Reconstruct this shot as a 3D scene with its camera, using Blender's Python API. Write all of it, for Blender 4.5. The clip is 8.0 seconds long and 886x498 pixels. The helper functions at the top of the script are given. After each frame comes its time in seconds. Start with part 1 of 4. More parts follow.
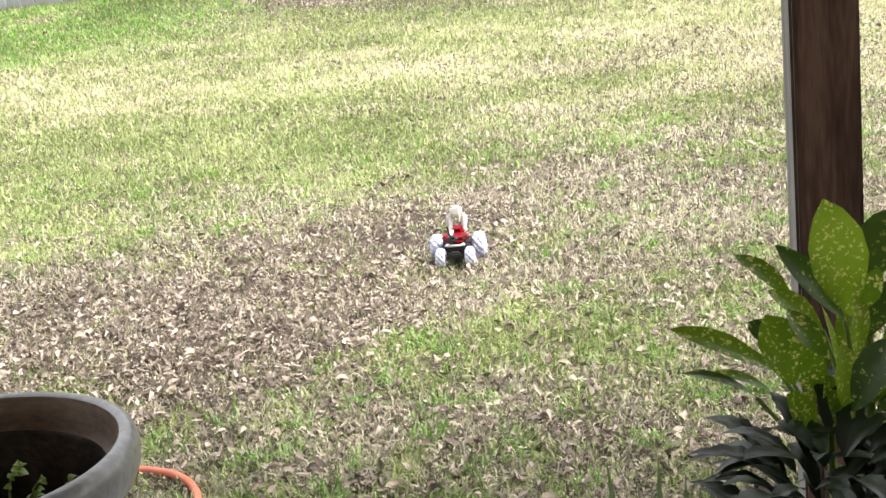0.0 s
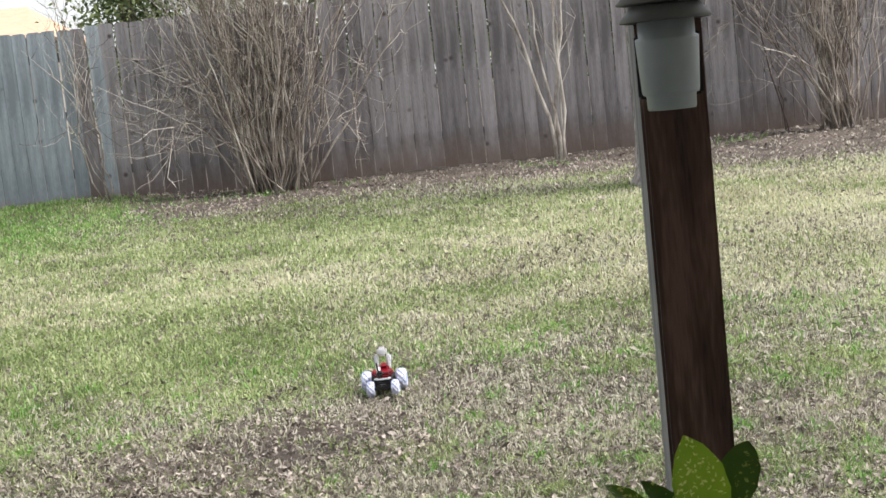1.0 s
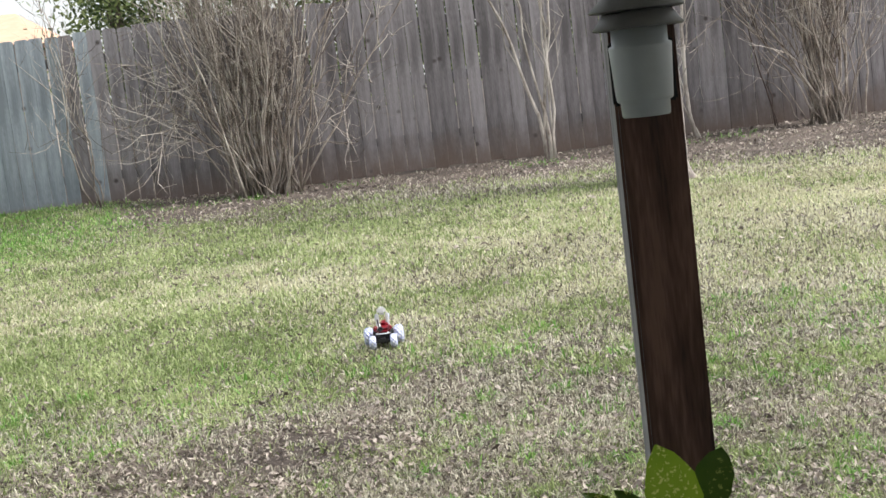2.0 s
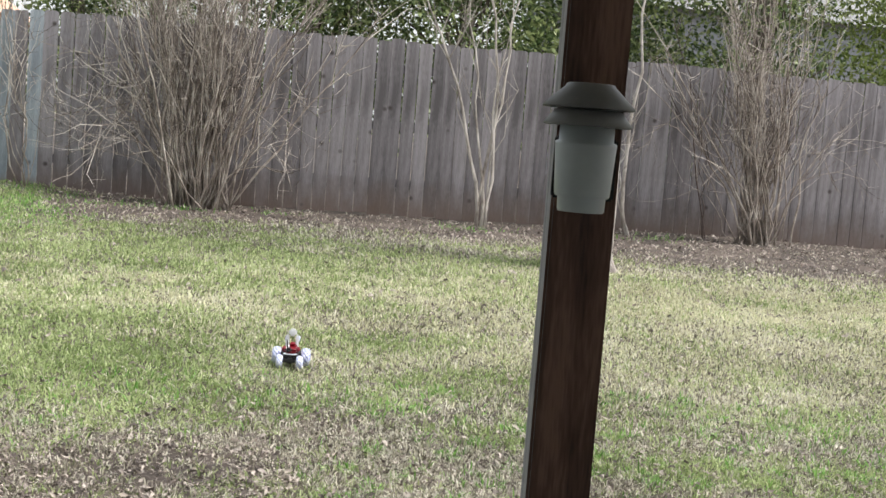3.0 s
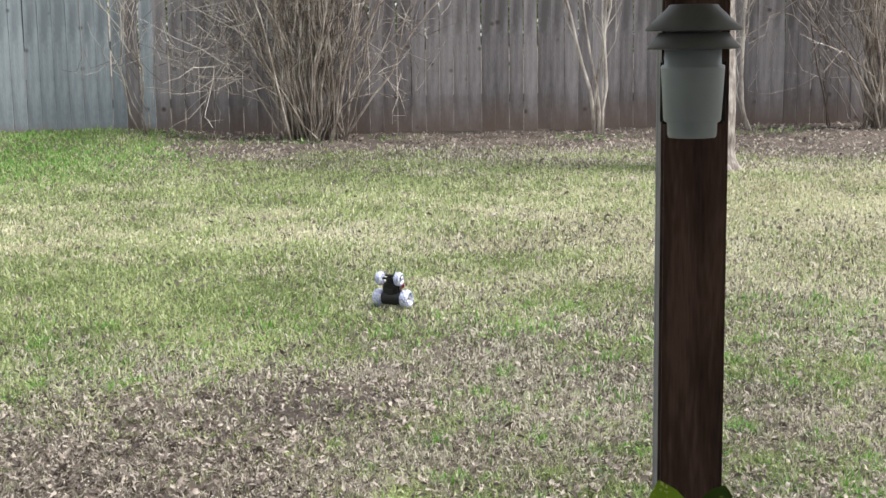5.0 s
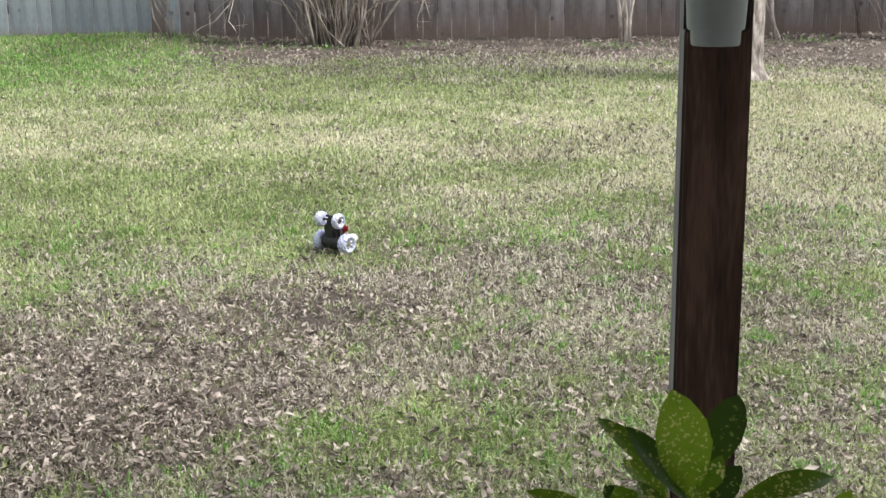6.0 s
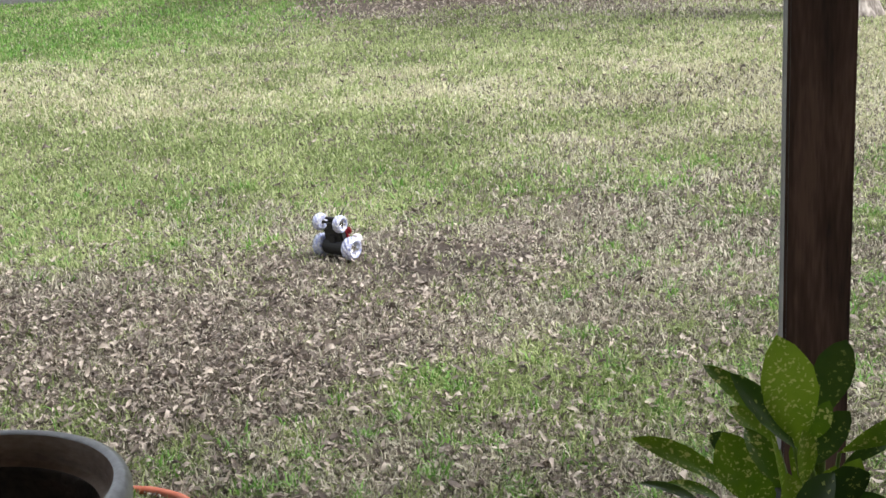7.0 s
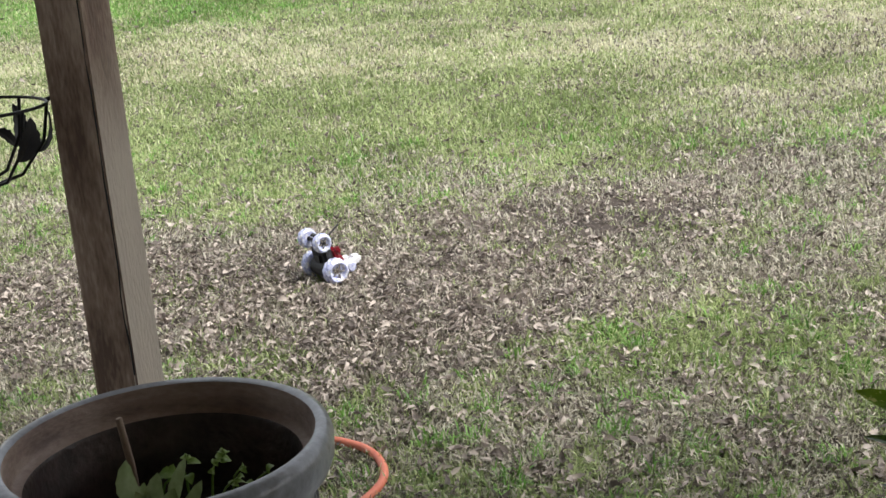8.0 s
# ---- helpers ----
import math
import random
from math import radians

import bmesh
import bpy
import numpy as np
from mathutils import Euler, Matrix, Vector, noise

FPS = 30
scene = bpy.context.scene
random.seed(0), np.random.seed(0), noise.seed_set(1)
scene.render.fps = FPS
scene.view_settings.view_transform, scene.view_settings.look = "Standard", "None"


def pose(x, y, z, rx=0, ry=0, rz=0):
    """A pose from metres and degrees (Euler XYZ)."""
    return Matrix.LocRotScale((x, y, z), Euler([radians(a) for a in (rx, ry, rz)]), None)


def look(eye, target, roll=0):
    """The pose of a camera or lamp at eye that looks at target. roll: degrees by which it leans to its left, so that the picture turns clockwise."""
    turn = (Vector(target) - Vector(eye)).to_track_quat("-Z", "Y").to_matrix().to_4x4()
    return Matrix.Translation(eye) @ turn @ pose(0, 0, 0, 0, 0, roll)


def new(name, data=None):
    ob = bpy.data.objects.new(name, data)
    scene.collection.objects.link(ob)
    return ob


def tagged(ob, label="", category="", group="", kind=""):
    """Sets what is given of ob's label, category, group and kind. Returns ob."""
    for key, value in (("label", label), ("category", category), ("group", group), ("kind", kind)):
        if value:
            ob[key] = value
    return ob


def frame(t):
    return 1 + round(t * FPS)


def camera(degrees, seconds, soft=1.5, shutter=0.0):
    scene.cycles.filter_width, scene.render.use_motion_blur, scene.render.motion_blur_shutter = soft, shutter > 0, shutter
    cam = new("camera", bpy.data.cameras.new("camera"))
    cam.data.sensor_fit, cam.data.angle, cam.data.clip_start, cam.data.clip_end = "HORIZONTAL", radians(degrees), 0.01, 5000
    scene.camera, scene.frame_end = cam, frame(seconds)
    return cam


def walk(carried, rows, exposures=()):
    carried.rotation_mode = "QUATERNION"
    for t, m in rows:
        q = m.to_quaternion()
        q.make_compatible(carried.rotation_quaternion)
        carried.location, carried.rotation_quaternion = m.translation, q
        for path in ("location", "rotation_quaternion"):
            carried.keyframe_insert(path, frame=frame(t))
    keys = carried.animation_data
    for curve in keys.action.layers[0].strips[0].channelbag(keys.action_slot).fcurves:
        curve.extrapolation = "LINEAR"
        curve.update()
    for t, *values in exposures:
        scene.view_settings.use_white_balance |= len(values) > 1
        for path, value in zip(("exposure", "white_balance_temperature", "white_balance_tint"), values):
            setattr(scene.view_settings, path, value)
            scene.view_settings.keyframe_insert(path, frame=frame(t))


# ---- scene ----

cam = camera(36.1, 8.0, soft=1.5)
PATH = [
    (0.0, look((-0.040, 0.069, 1.387), (-0.144, 4.896, 0.089), -6.06)),
    (0.1, look((-0.038, 0.069, 1.392), (-0.087, 4.923, 0.194), -5.71)),
    (0.2, look((-0.036, 0.069, 1.397), (0.001, 4.943, 0.283), -4.40)),
    (0.3, look((-0.034, 0.069, 1.402), (0.046, 4.961, 0.371), -3.64)),
    (0.4, look((-0.033, 0.070, 1.408), (0.117, 4.973, 0.439), -4.25)),
    (0.5, look((-0.031, 0.070, 1.412), (0.188, 4.983, 0.511), -5.47)),
    (0.6, look((-0.028, 0.069, 1.415), (0.249, 4.991, 0.582), -6.24)),
    (0.7, look((-0.024, 0.065, 1.417), (0.293, 4.995, 0.645), -6.04)),
    (0.8, look((-0.021, 0.061, 1.419), (0.317, 4.998, 0.705), -5.61)),
    (0.9, look((-0.018, 0.057, 1.421), (0.339, 5.000, 0.762), -5.67)),
    (1.0, look((-0.015, 0.055, 1.424), (0.352, 5.003, 0.809), -5.96)),
    (1.1, look((-0.012, 0.056, 1.427), (0.359, 5.005, 0.820), -6.56)),
    (1.2, look((-0.009, 0.057, 1.429), (0.363, 5.002, 0.790), -6.78)),
    (2.3, look((0.008, 0.029, 1.442), (0.408, 4.978, 0.856), -6.79)),
    (2.4, look((0.001, 0.012, 1.445), (0.414, 4.963, 0.889), -5.09)),
    (2.5, look((-0.006, -0.002, 1.447), (0.421, 4.952, 0.918), -2.99)),
    (2.6, look((-0.005, 0.001, 1.448), (0.453, 4.954, 0.933), -0.75)),
    (2.7, look((-0.003, 0.008, 1.448), (0.459, 4.960, 0.933), 2.04)),
    (2.8, look((-0.002, 0.014, 1.448), (0.462, 4.968, 0.949), 4.16)),
    (2.9, look((-0.001, 0.019, 1.449), (0.559, 4.967, 0.988), 4.64)),
    (3.0, look((0.001, 0.024, 1.450), (0.694, 4.957, 1.016), 4.53)),
    (3.1, look((0.004, 0.028, 1.451), (0.789, 4.947, 1.011), 4.72)),
    (3.2, look((0.008, 0.033, 1.453), (0.835, 4.946, 1.029), 5.89)),
    (3.3, look((0.014, 0.038, 1.454), (0.882, 4.945, 1.040), 6.12)),
    (3.4, look((0.020, 0.043, 1.455), (0.945, 4.934, 0.983), 4.81)),
    (3.5, look((0.023, 0.048, 1.456), (1.002, 4.926, 0.957), 3.19)),
    (3.6, look((0.019, 0.052, 1.457), (1.018, 4.924, 0.942), 0.73)),
    (3.7, look((0.011, 0.055, 1.457), (1.005, 4.925, 0.914), 0.23)),
    (3.8, look((0.002, 0.059, 1.457), (0.965, 4.931, 0.879), 2.55)),
    (3.9, look((-0.004, 0.063, 1.457), (0.875, 4.947, 0.841), 4.64)),
    (4.0, look((-0.007, 0.066, 1.458), (0.778, 4.958, 0.785), 3.99)),
    (4.1, look((-0.006, 0.067, 1.460), (0.760, 4.959, 0.766), 0.96)),
    (4.2, look((-0.002, 0.068, 1.464), (0.756, 4.960, 0.763), -1.06)),
    (4.3, look((0.002, 0.068, 1.468), (0.699, 4.970, 0.769), -0.29)),
    (4.4, look((0.006, 0.069, 1.471), (0.562, 4.989, 0.776), 0.93)),
    (4.5, look((0.008, 0.070, 1.475), (0.455, 5.001, 0.777), 1.20)),
    (4.6, look((0.009, 0.062, 1.480), (0.388, 4.998, 0.776), 1.11)),
    (4.7, look((0.010, 0.051, 1.484), (0.340, 4.989, 0.775), 0.52)),
    (5.8, look((0.027, 0.032, 1.493), (0.261, 4.914, 0.440), -2.06)),
    (5.9, look((0.025, 0.038, 1.490), (0.218, 4.917, 0.418), -0.82)),
    (6.0, look((0.023, 0.043, 1.488), (0.176, 4.918, 0.388), -0.40)),
    (6.1, look((0.024, 0.042, 1.489), (0.149, 4.911, 0.357), -0.91)),
    (6.2, look((0.028, 0.041, 1.491), (0.132, 4.903, 0.331), -1.30)),
    (6.3, look((0.032, 0.040, 1.493), (0.111, 4.896, 0.307), -1.90)),
    (6.5, look((0.036, 0.038, 1.496), (0.043, 4.885, 0.267), -2.45)),
    (6.7, look((0.036, 0.037, 1.494), (-0.058, 4.877, 0.243), -2.58)),
    (6.8, look((0.035, 0.037, 1.493), (-0.113, 4.873, 0.232), -2.97)),
    (6.9, look((0.034, 0.037, 1.492), (-0.174, 4.869, 0.224), -3.31)),
    (7.0, look((0.034, 0.037, 1.491), (-0.228, 4.866, 0.221), -2.87)),
    (7.2, look((0.040, 0.028, 1.492), (-0.329, 4.844, 0.198), -3.51)),
    (7.3, look((0.045, 0.020, 1.493), (-0.359, 4.827, 0.176), -4.13)),
    (7.5, look((0.052, 0.009, 1.494), (-0.441, 4.802, 0.153), -5.01)),
    (7.6, look((0.044, 0.012, 1.493), (-0.482, 4.800, 0.149), -5.37)),
    (7.7, look((0.026, 0.020, 1.490), (-0.533, 4.802, 0.139), -5.29)),
    (7.8, look((0.005, 0.029, 1.486), (-0.603, 4.801, 0.122), -5.00)),
    (7.9, look((-0.012, 0.036, 1.483), (-0.706, 4.793, 0.106), -4.79)),
    (8.0, look((-0.026, 0.043, 1.480), (-0.862, 4.775, 0.098), -4.70)),
]
walk(cam, PATH, exposures=[(0.0, 1.18, 7100, 12), (0.5, 0.65, 6800, 11), (1.0, 0.43, 6500, 10), (8.0, 0.43, 6500, 10)])

# ---- light ----
SUN_ELEVATION, SUN_AZIMUTH = 54.0, 100.0      # azimuth from +y towards +x
world = bpy.data.worlds.new("overcast_sky")
scene.world = world
world.use_nodes = True
wn = world.node_tree.nodes
sky = wn.new("ShaderNodeTexSky")
sky.sky_type, sky.sun_disc = "NISHITA", False
sky.sun_elevation, sky.sun_rotation = radians(SUN_ELEVATION), radians(SUN_AZIMUTH)
sky.dust_density, sky.air_density, sky.ozone_density = 5.0, 1.0, 1.0
wn["Background"].inputs["Strength"].default_value = 0.15
veil = wn.new("ShaderNodeMixRGB")                # a thin white layer of cloud over the whole sky
veil.inputs[0].default_value = 0.62
veil.inputs[2].default_value = (7.0, 7.15, 7.3, 1)
world.node_tree.links.new(sky.outputs[0], veil.inputs[1])
world.node_tree.links.new(veil.outputs[0], wn["Background"].inputs["Color"])

sun_data = bpy.data.lights.new("sun", "SUN")
sun_data.energy, sun_data.angle, sun_data.color = 3.2, radians(24), (1.0, 0.98, 0.95)
sun = new("sun", sun_data)
sa, se = radians(SUN_AZIMUTH), radians(SUN_ELEVATION)
sun.matrix_world = look((0, 0, 0), (-math.sin(sa) * math.cos(se), -math.cos(sa) * math.cos(se), -math.sin(se)))


# ---- materials ----
def material(name, colors, scale=20.0, rough=0.8, bump=0.2, fine=120.0, stretch=(1, 1, 1), metal=0.0, pick="noise",
             coat=0.0, through_light=0.0, spread=1.0, contrast=1.0):
    """Colours mixed by noise at two scales; pick 'island' or 'object' also shifts each piece by chance."""
    m = bpy.data.materials.new(name)
    m.use_nodes = True
    nt = m.node_tree
    n, l = nt.nodes, nt.links
    b = n["Principled BSDF"]
    b.inputs["Roughness"].default_value, b.inputs["Metallic"].default_value = rough, metal
    b.inputs["Coat Weight"].default_value = coat
    tc, mp = n.new("ShaderNodeTexCoord"), n.new("ShaderNodeMapping")
    mp.inputs["Scale"].default_value = stretch
    l.new(tc.outputs["Object"], mp.inputs["Vector"])
    coarse, grain = n.new("ShaderNodeTexNoise"), n.new("ShaderNodeTexNoise")
    coarse.inputs["Scale"].default_value, coarse.inputs["Detail"].default_value = scale, 4
    grain.inputs["Scale"].default_value, grain.inputs["Detail"].default_value = fine, 3
    l.new(mp.outputs[0], coarse.inputs["Vector"])
    l.new(mp.outputs[0], grain.inputs["Vector"])
    add = n.new("ShaderNodeMath")
    add.operation = "MULTIPLY_ADD"
    add.inputs[1].default_value = 0.35
    l.new(grain.outputs[0], add.inputs[0])
    l.new(coarse.outputs[0], add.inputs[2])
    value = add.outputs[0]
    if contrast != 1.0:
        steep = n.new("ShaderNodeMath")
        steep.operation = "MULTIPLY_ADD"
        steep.inputs[1].default_value, steep.inputs[2].default_value = contrast, 0.675 * (1 - contrast)
        l.new(value, steep.inputs[0])
        value = steep.outputs[0]
    if pick != "noise":
        info = n.new("ShaderNodeNewGeometry" if pick == "island" else "ShaderNodeObjectInfo")
        chance = info.outputs["Random Per Island" if pick == "island" else "Random"]
        mix = n.new("ShaderNodeMath")
        mix.operation = "MULTIPLY_ADD"
        mix.inputs[1].default_value = 0.55 * spread
        l.new(chance, mix.inputs[0])
        less = n.new("ShaderNodeMath")
        less.operation = "SUBTRACT"
        less.inputs[1].default_value = 0.27 * spread
        l.new(value, less.inputs[0])
        l.new(less.outputs[0], mix.inputs[2])
        value = mix.outputs[0]
    ramp = n.new("ShaderNodeValToRGB")
    el = ramp.color_ramp.elements
    while len(el) < len(colors):
        el.new(0.5)
    for i, c in enumerate(colors):
        el[i].position = 0.38 + 0.58 * i / max(1, len(colors) - 1)
        el[i].color = (*c, 1)
    l.new(value, ramp.inputs[0])
    l.new(ramp.outputs[0], b.inputs["Base Color"])
    if bump:
        bp = n.new("ShaderNodeBump")
        bp.inputs["Strength"].default_value, bp.inputs["Distance"].default_value = bump, 0.004
        l.new(grain.outputs[0], bp.inputs["Height"])
        l.new(bp.outputs[0], b.inputs["Normal"])
    if through_light:
        tr, ms = n.new("ShaderNodeBsdfTranslucent"), n.new("ShaderNodeMixShader")
        l.new(ramp.outputs[0], tr.inputs["Color"])
        ms.inputs[0].default_value = through_light
        l.new(b.outputs[0], ms.inputs[1])
        l.new(tr.outputs[0], ms.inputs[2])
        l.new(ms.outputs[0], n["Material Output"].inputs["Surface"])
    return m


SOIL = material("soil", [(0.045, 0.035, 0.028), (0.082, 0.064, 0.052), (0.13, 0.104, 0.086)], 3.0, 0.95, 0.6, 60, contrast=1.6)
GRASS = material("grass_green", [(0.185, 0.255, 0.082), (0.35, 0.44, 0.18), (0.57, 0.635, 0.335)], 1.2, 0.55, 0, 30, pick="island", through_light=0.42, spread=1.15)
LUSH = material("grass_lush", [(0.1, 0.235, 0.04), (0.185, 0.39, 0.075), (0.3, 0.54, 0.135)], 1.2, 0.5, 0, 30, pick="island", through_light=0.35)
STRAW = material("grass_dry", [(0.155, 0.142, 0.103), (0.4, 0.378, 0.286), (0.73, 0.7, 0.58)], 1.2, 0.6, 0, 30, pick="island", through_light=0.35, spread=1.65)
# pale straw, lightened so its colour carries the sunlight on the far lawn
SUNLIT_STRAW = material("grass_sunlit", [(0.48, 0.475, 0.295), (0.66, 0.65, 0.44), (0.8, 0.79, 0.57)], 1.2, 0.6, 0, 30, pick="island", through_light=0.4)
SILVER_BARK = material("silver_bark", [(0.2, 0.17, 0.14), (0.42, 0.38, 0.335), (0.66, 0.615, 0.56)], 8, 0.8, 0.3, 60, (1, 1, 0.3), contrast=1.8)
LITTER = material("dead_leaf", [(0.13, 0.107, 0.093), (0.265, 0.222, 0.194), (0.58, 0.51, 0.45)], 6, 0.6, 0, 60, pick="island", through_light=0.25, spread=1.8)
PICKET = material("weathered_picket", [(0.115, 0.106, 0.109), (0.218, 0.203, 0.21), (0.34, 0.32, 0.33)], 2.0, 0.85, 0.5, 30, (6, 6, 0.6), pick="object", spread=0.75, contrast=1.6)
BLUISH_PICKET = material("bluish_picket", [(0.19, 0.218, 0.24), (0.3, 0.34, 0.37), (0.43, 0.48, 0.52)], 2.0, 0.85, 0.5, 30, (6, 6, 0.6), pick="object", spread=0.75, contrast=1.6)
POST_WOOD = material("stained_post_wood", [(0.055, 0.026, 0.019), (0.125, 0.064, 0.045), (0.22, 0.125, 0.09)], 5, 0.55, 0.5, 40, (5, 5, 0.5), contrast=1.9)
RAW_WOOD = material("weathered_post_wood", [(0.18, 0.115, 0.085), (0.39, 0.28, 0.212), (0.6, 0.48, 0.385)], 5, 0.75, 0.9, 60, (3, 3, 0.7), contrast=2.0)
PALE_WOOD = material("pale_footed_post_wood", [(0.12, 0.076, 0.056), (0.26, 0.18, 0.135), (0.42, 0.33, 0.255)], 5, 0.75, 0.9, 60, (3, 3, 0.7), contrast=1.7)
BARK = material("shrub_bark", [(0.1, 0.078, 0.063), (0.3, 0.255, 0.217), (0.66, 0.6, 0.53)], 6, 0.9, 0.3, 60, pick="island", spread=1.8)
DARK_BARK = material("dark_twig_bark", [(0.06, 0.042, 0.036), (0.13, 0.098, 0.085), (0.24, 0.19, 0.17)], 6, 0.9, 0.3, 60, pick="island")
TRUNK_BARK = material("trunk_bark", [(0.1, 0.083, 0.073), (0.26, 0.23, 0.208), (0.5, 0.455, 0.42)], 20, 0.9, 1.0, 50, (1, 1, 0.35), contrast=1.5)
GREY_FACE = material("grey_post_face", [(0.17, 0.17, 0.165), (0.3, 0.3, 0.295), (0.42, 0.42, 0.415)], 8, 0.8, 0.6, 40, (5, 5, 0.5))
JAR_GREY = material("grey_green_plastic", [(0.42, 0.475, 0.48), (0.5, 0.555, 0.555)], 8, 0.4, 0.05, 60)
HOOD_GREY = material("dark_grey_plastic", [(0.155, 0.16, 0.156), (0.215, 0.22, 0.213)], 12, 0.5, 0.1, 90)
# the blue in this base colour imitates sky sheen on brown resin
POT_GREY = material("sheen_toned_pot_resin", [(0.15, 0.148, 0.155), (0.25, 0.262, 0.285), (0.37, 0.395, 0.435)], 7, 0.36, 0.3, 70, contrast=1.4, coat=0.5)
POT_INNER = material("brown_pot_inside", [(0.15, 0.095, 0.073), (0.25, 0.175, 0.138), (0.35, 0.265, 0.215)], 9, 0.55, 0.3, 70, (1, 1, 3), contrast=1.5)
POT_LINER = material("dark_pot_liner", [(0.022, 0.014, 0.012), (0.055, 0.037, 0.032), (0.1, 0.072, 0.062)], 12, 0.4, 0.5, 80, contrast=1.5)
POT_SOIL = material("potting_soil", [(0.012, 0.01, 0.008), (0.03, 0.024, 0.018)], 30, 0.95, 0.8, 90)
HOSE = material("orange_hose", [(0.58, 0.15, 0.085), (0.7, 0.23, 0.145)], 20, 0.5, 0.1, 80)
LEAF = material("spotted_leaf", [(0.12, 0.235, 0.014), (0.195, 0.335, 0.02), (0.29, 0.44, 0.033)], 14, 0.3, 0.1, 70, pick="object", through_light=0.42, spread=0.8)
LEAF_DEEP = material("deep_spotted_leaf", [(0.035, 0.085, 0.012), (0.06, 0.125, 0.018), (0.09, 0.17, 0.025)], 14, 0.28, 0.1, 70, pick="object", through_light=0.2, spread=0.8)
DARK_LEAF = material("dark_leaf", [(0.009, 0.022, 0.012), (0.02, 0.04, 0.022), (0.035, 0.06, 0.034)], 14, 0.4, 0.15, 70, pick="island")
EVERGREEN = material("evergreen_leaf", [(0.06, 0.1, 0.035), (0.15, 0.21, 0.075), (0.36, 0.42, 0.17)], 3, 0.45, 0, 20, pick="island", through_light=0.3, spread=1.3)
# fine mottling from blue to white paints the sparkle of clear plastic
CLEAR = material("glint_mottled_wheel_plastic", [(0.4, 0.45, 0.82), (0.66, 0.71, 0.97), (0.95, 0.97, 1.0)], 110, 0.08, 0.5, 160, contrast=1.8)
CLEAR.node_tree.nodes["Principled BSDF"].inputs["Transmission Weight"].default_value = 0.12
CLEAR.node_tree.nodes["Principled BSDF"].inputs["Metallic"].default_value = 0.12
BLACK = material("black_plastic", [(0.012, 0.012, 0.013), (0.022, 0.022, 0.024)], 30, 0.6, 0.1, 150)
RED = material("red_plastic", [(0.17, 0.004, 0.012), (0.25, 0.008, 0.018)], 20, 0.3, 0.05, 100)
WHITE = material("white_plastic", [(0.72, 0.73, 0.76), (0.82, 0.82, 0.85)], 20, 0.3, 0.05, 100)
CHROME = material("silver_hub", [(0.7, 0.7, 0.72), (0.85, 0.85, 0.86)], 20, 0.2, 0, 100, metal=1.0)
IRON = material("black_iron", [(0.012, 0.012, 0.014), (0.03, 0.028, 0.028)], 30, 0.5, 0.2, 100, metal=0.4)
SPRING = material("spring_leaf", [(0.13, 0.18, 0.045), (0.26, 0.33, 0.08), (0.43, 0.49, 0.17)], 3, 0.5, 0, 20, pick="island", through_light=0.3)
SIDING_GREY = material("grey_siding", [(0.3, 0.31, 0.33), (0.38, 0.39, 0.41)], 3, 0.8, 0.2, 30)
ROOF_GREY = material("grey_shingles", [(0.2, 0.2, 0.2), (0.3, 0.3, 0.3)], 4, 0.9, 0.3, 30)
GLASS_DARK = material("window_glass", [(0.02, 0.025, 0.03), (0.04, 0.045, 0.05)], 2, 0.05, 0, 20)
GREEN_LEAF = material("pale_green_leaf", [(0.12, 0.22, 0.035), (0.24, 0.36, 0.08), (0.38, 0.5, 0.17)], 12, 0.5, 0.15, 70, pick="island", through_light=0.3)
SOFT_LEAF = material("soft_pale_leaf", [(0.24, 0.33, 0.13), (0.34, 0.44, 0.2), (0.45, 0.54, 0.28)], 30, 0.6, 0.3, 120, through_light=0.3)
STRAP = material("strap_leaf", [(0.16, 0.24, 0.1), (0.25, 0.34, 0.17)], 12, 0.5, 0.1, 70, through_light=0.3)
STICK = material("dry_stick", [(0.2, 0.14, 0.1), (0.34, 0.26, 0.2)], 20, 0.9, 0.2, 100)
# pale boards: the floor throws light back up under the roof
BOARD = material("painted_board", [(0.42, 0.41, 0.385), (0.52, 0.505, 0.475)], 3, 0.8, 0.2, 30, (1, 8, 1))
# off-white chosen so the unseen wall bounces light onto the porch
BOUNCE_WALL = material("bounce_wall_white", [(0.72, 0.71, 0.68), (0.8, 0.79, 0.76)], 3, 0.7, 0.2, 30)
SIDING = material("house_siding", [(0.34, 0.3, 0.26), (0.42, 0.38, 0.33)], 3, 0.8, 0.2, 30)
ROOF = material("tan_shingles", [(0.55, 0.34, 0.23), (0.68, 0.45, 0.32)], 4, 0.9, 0.3, 30)


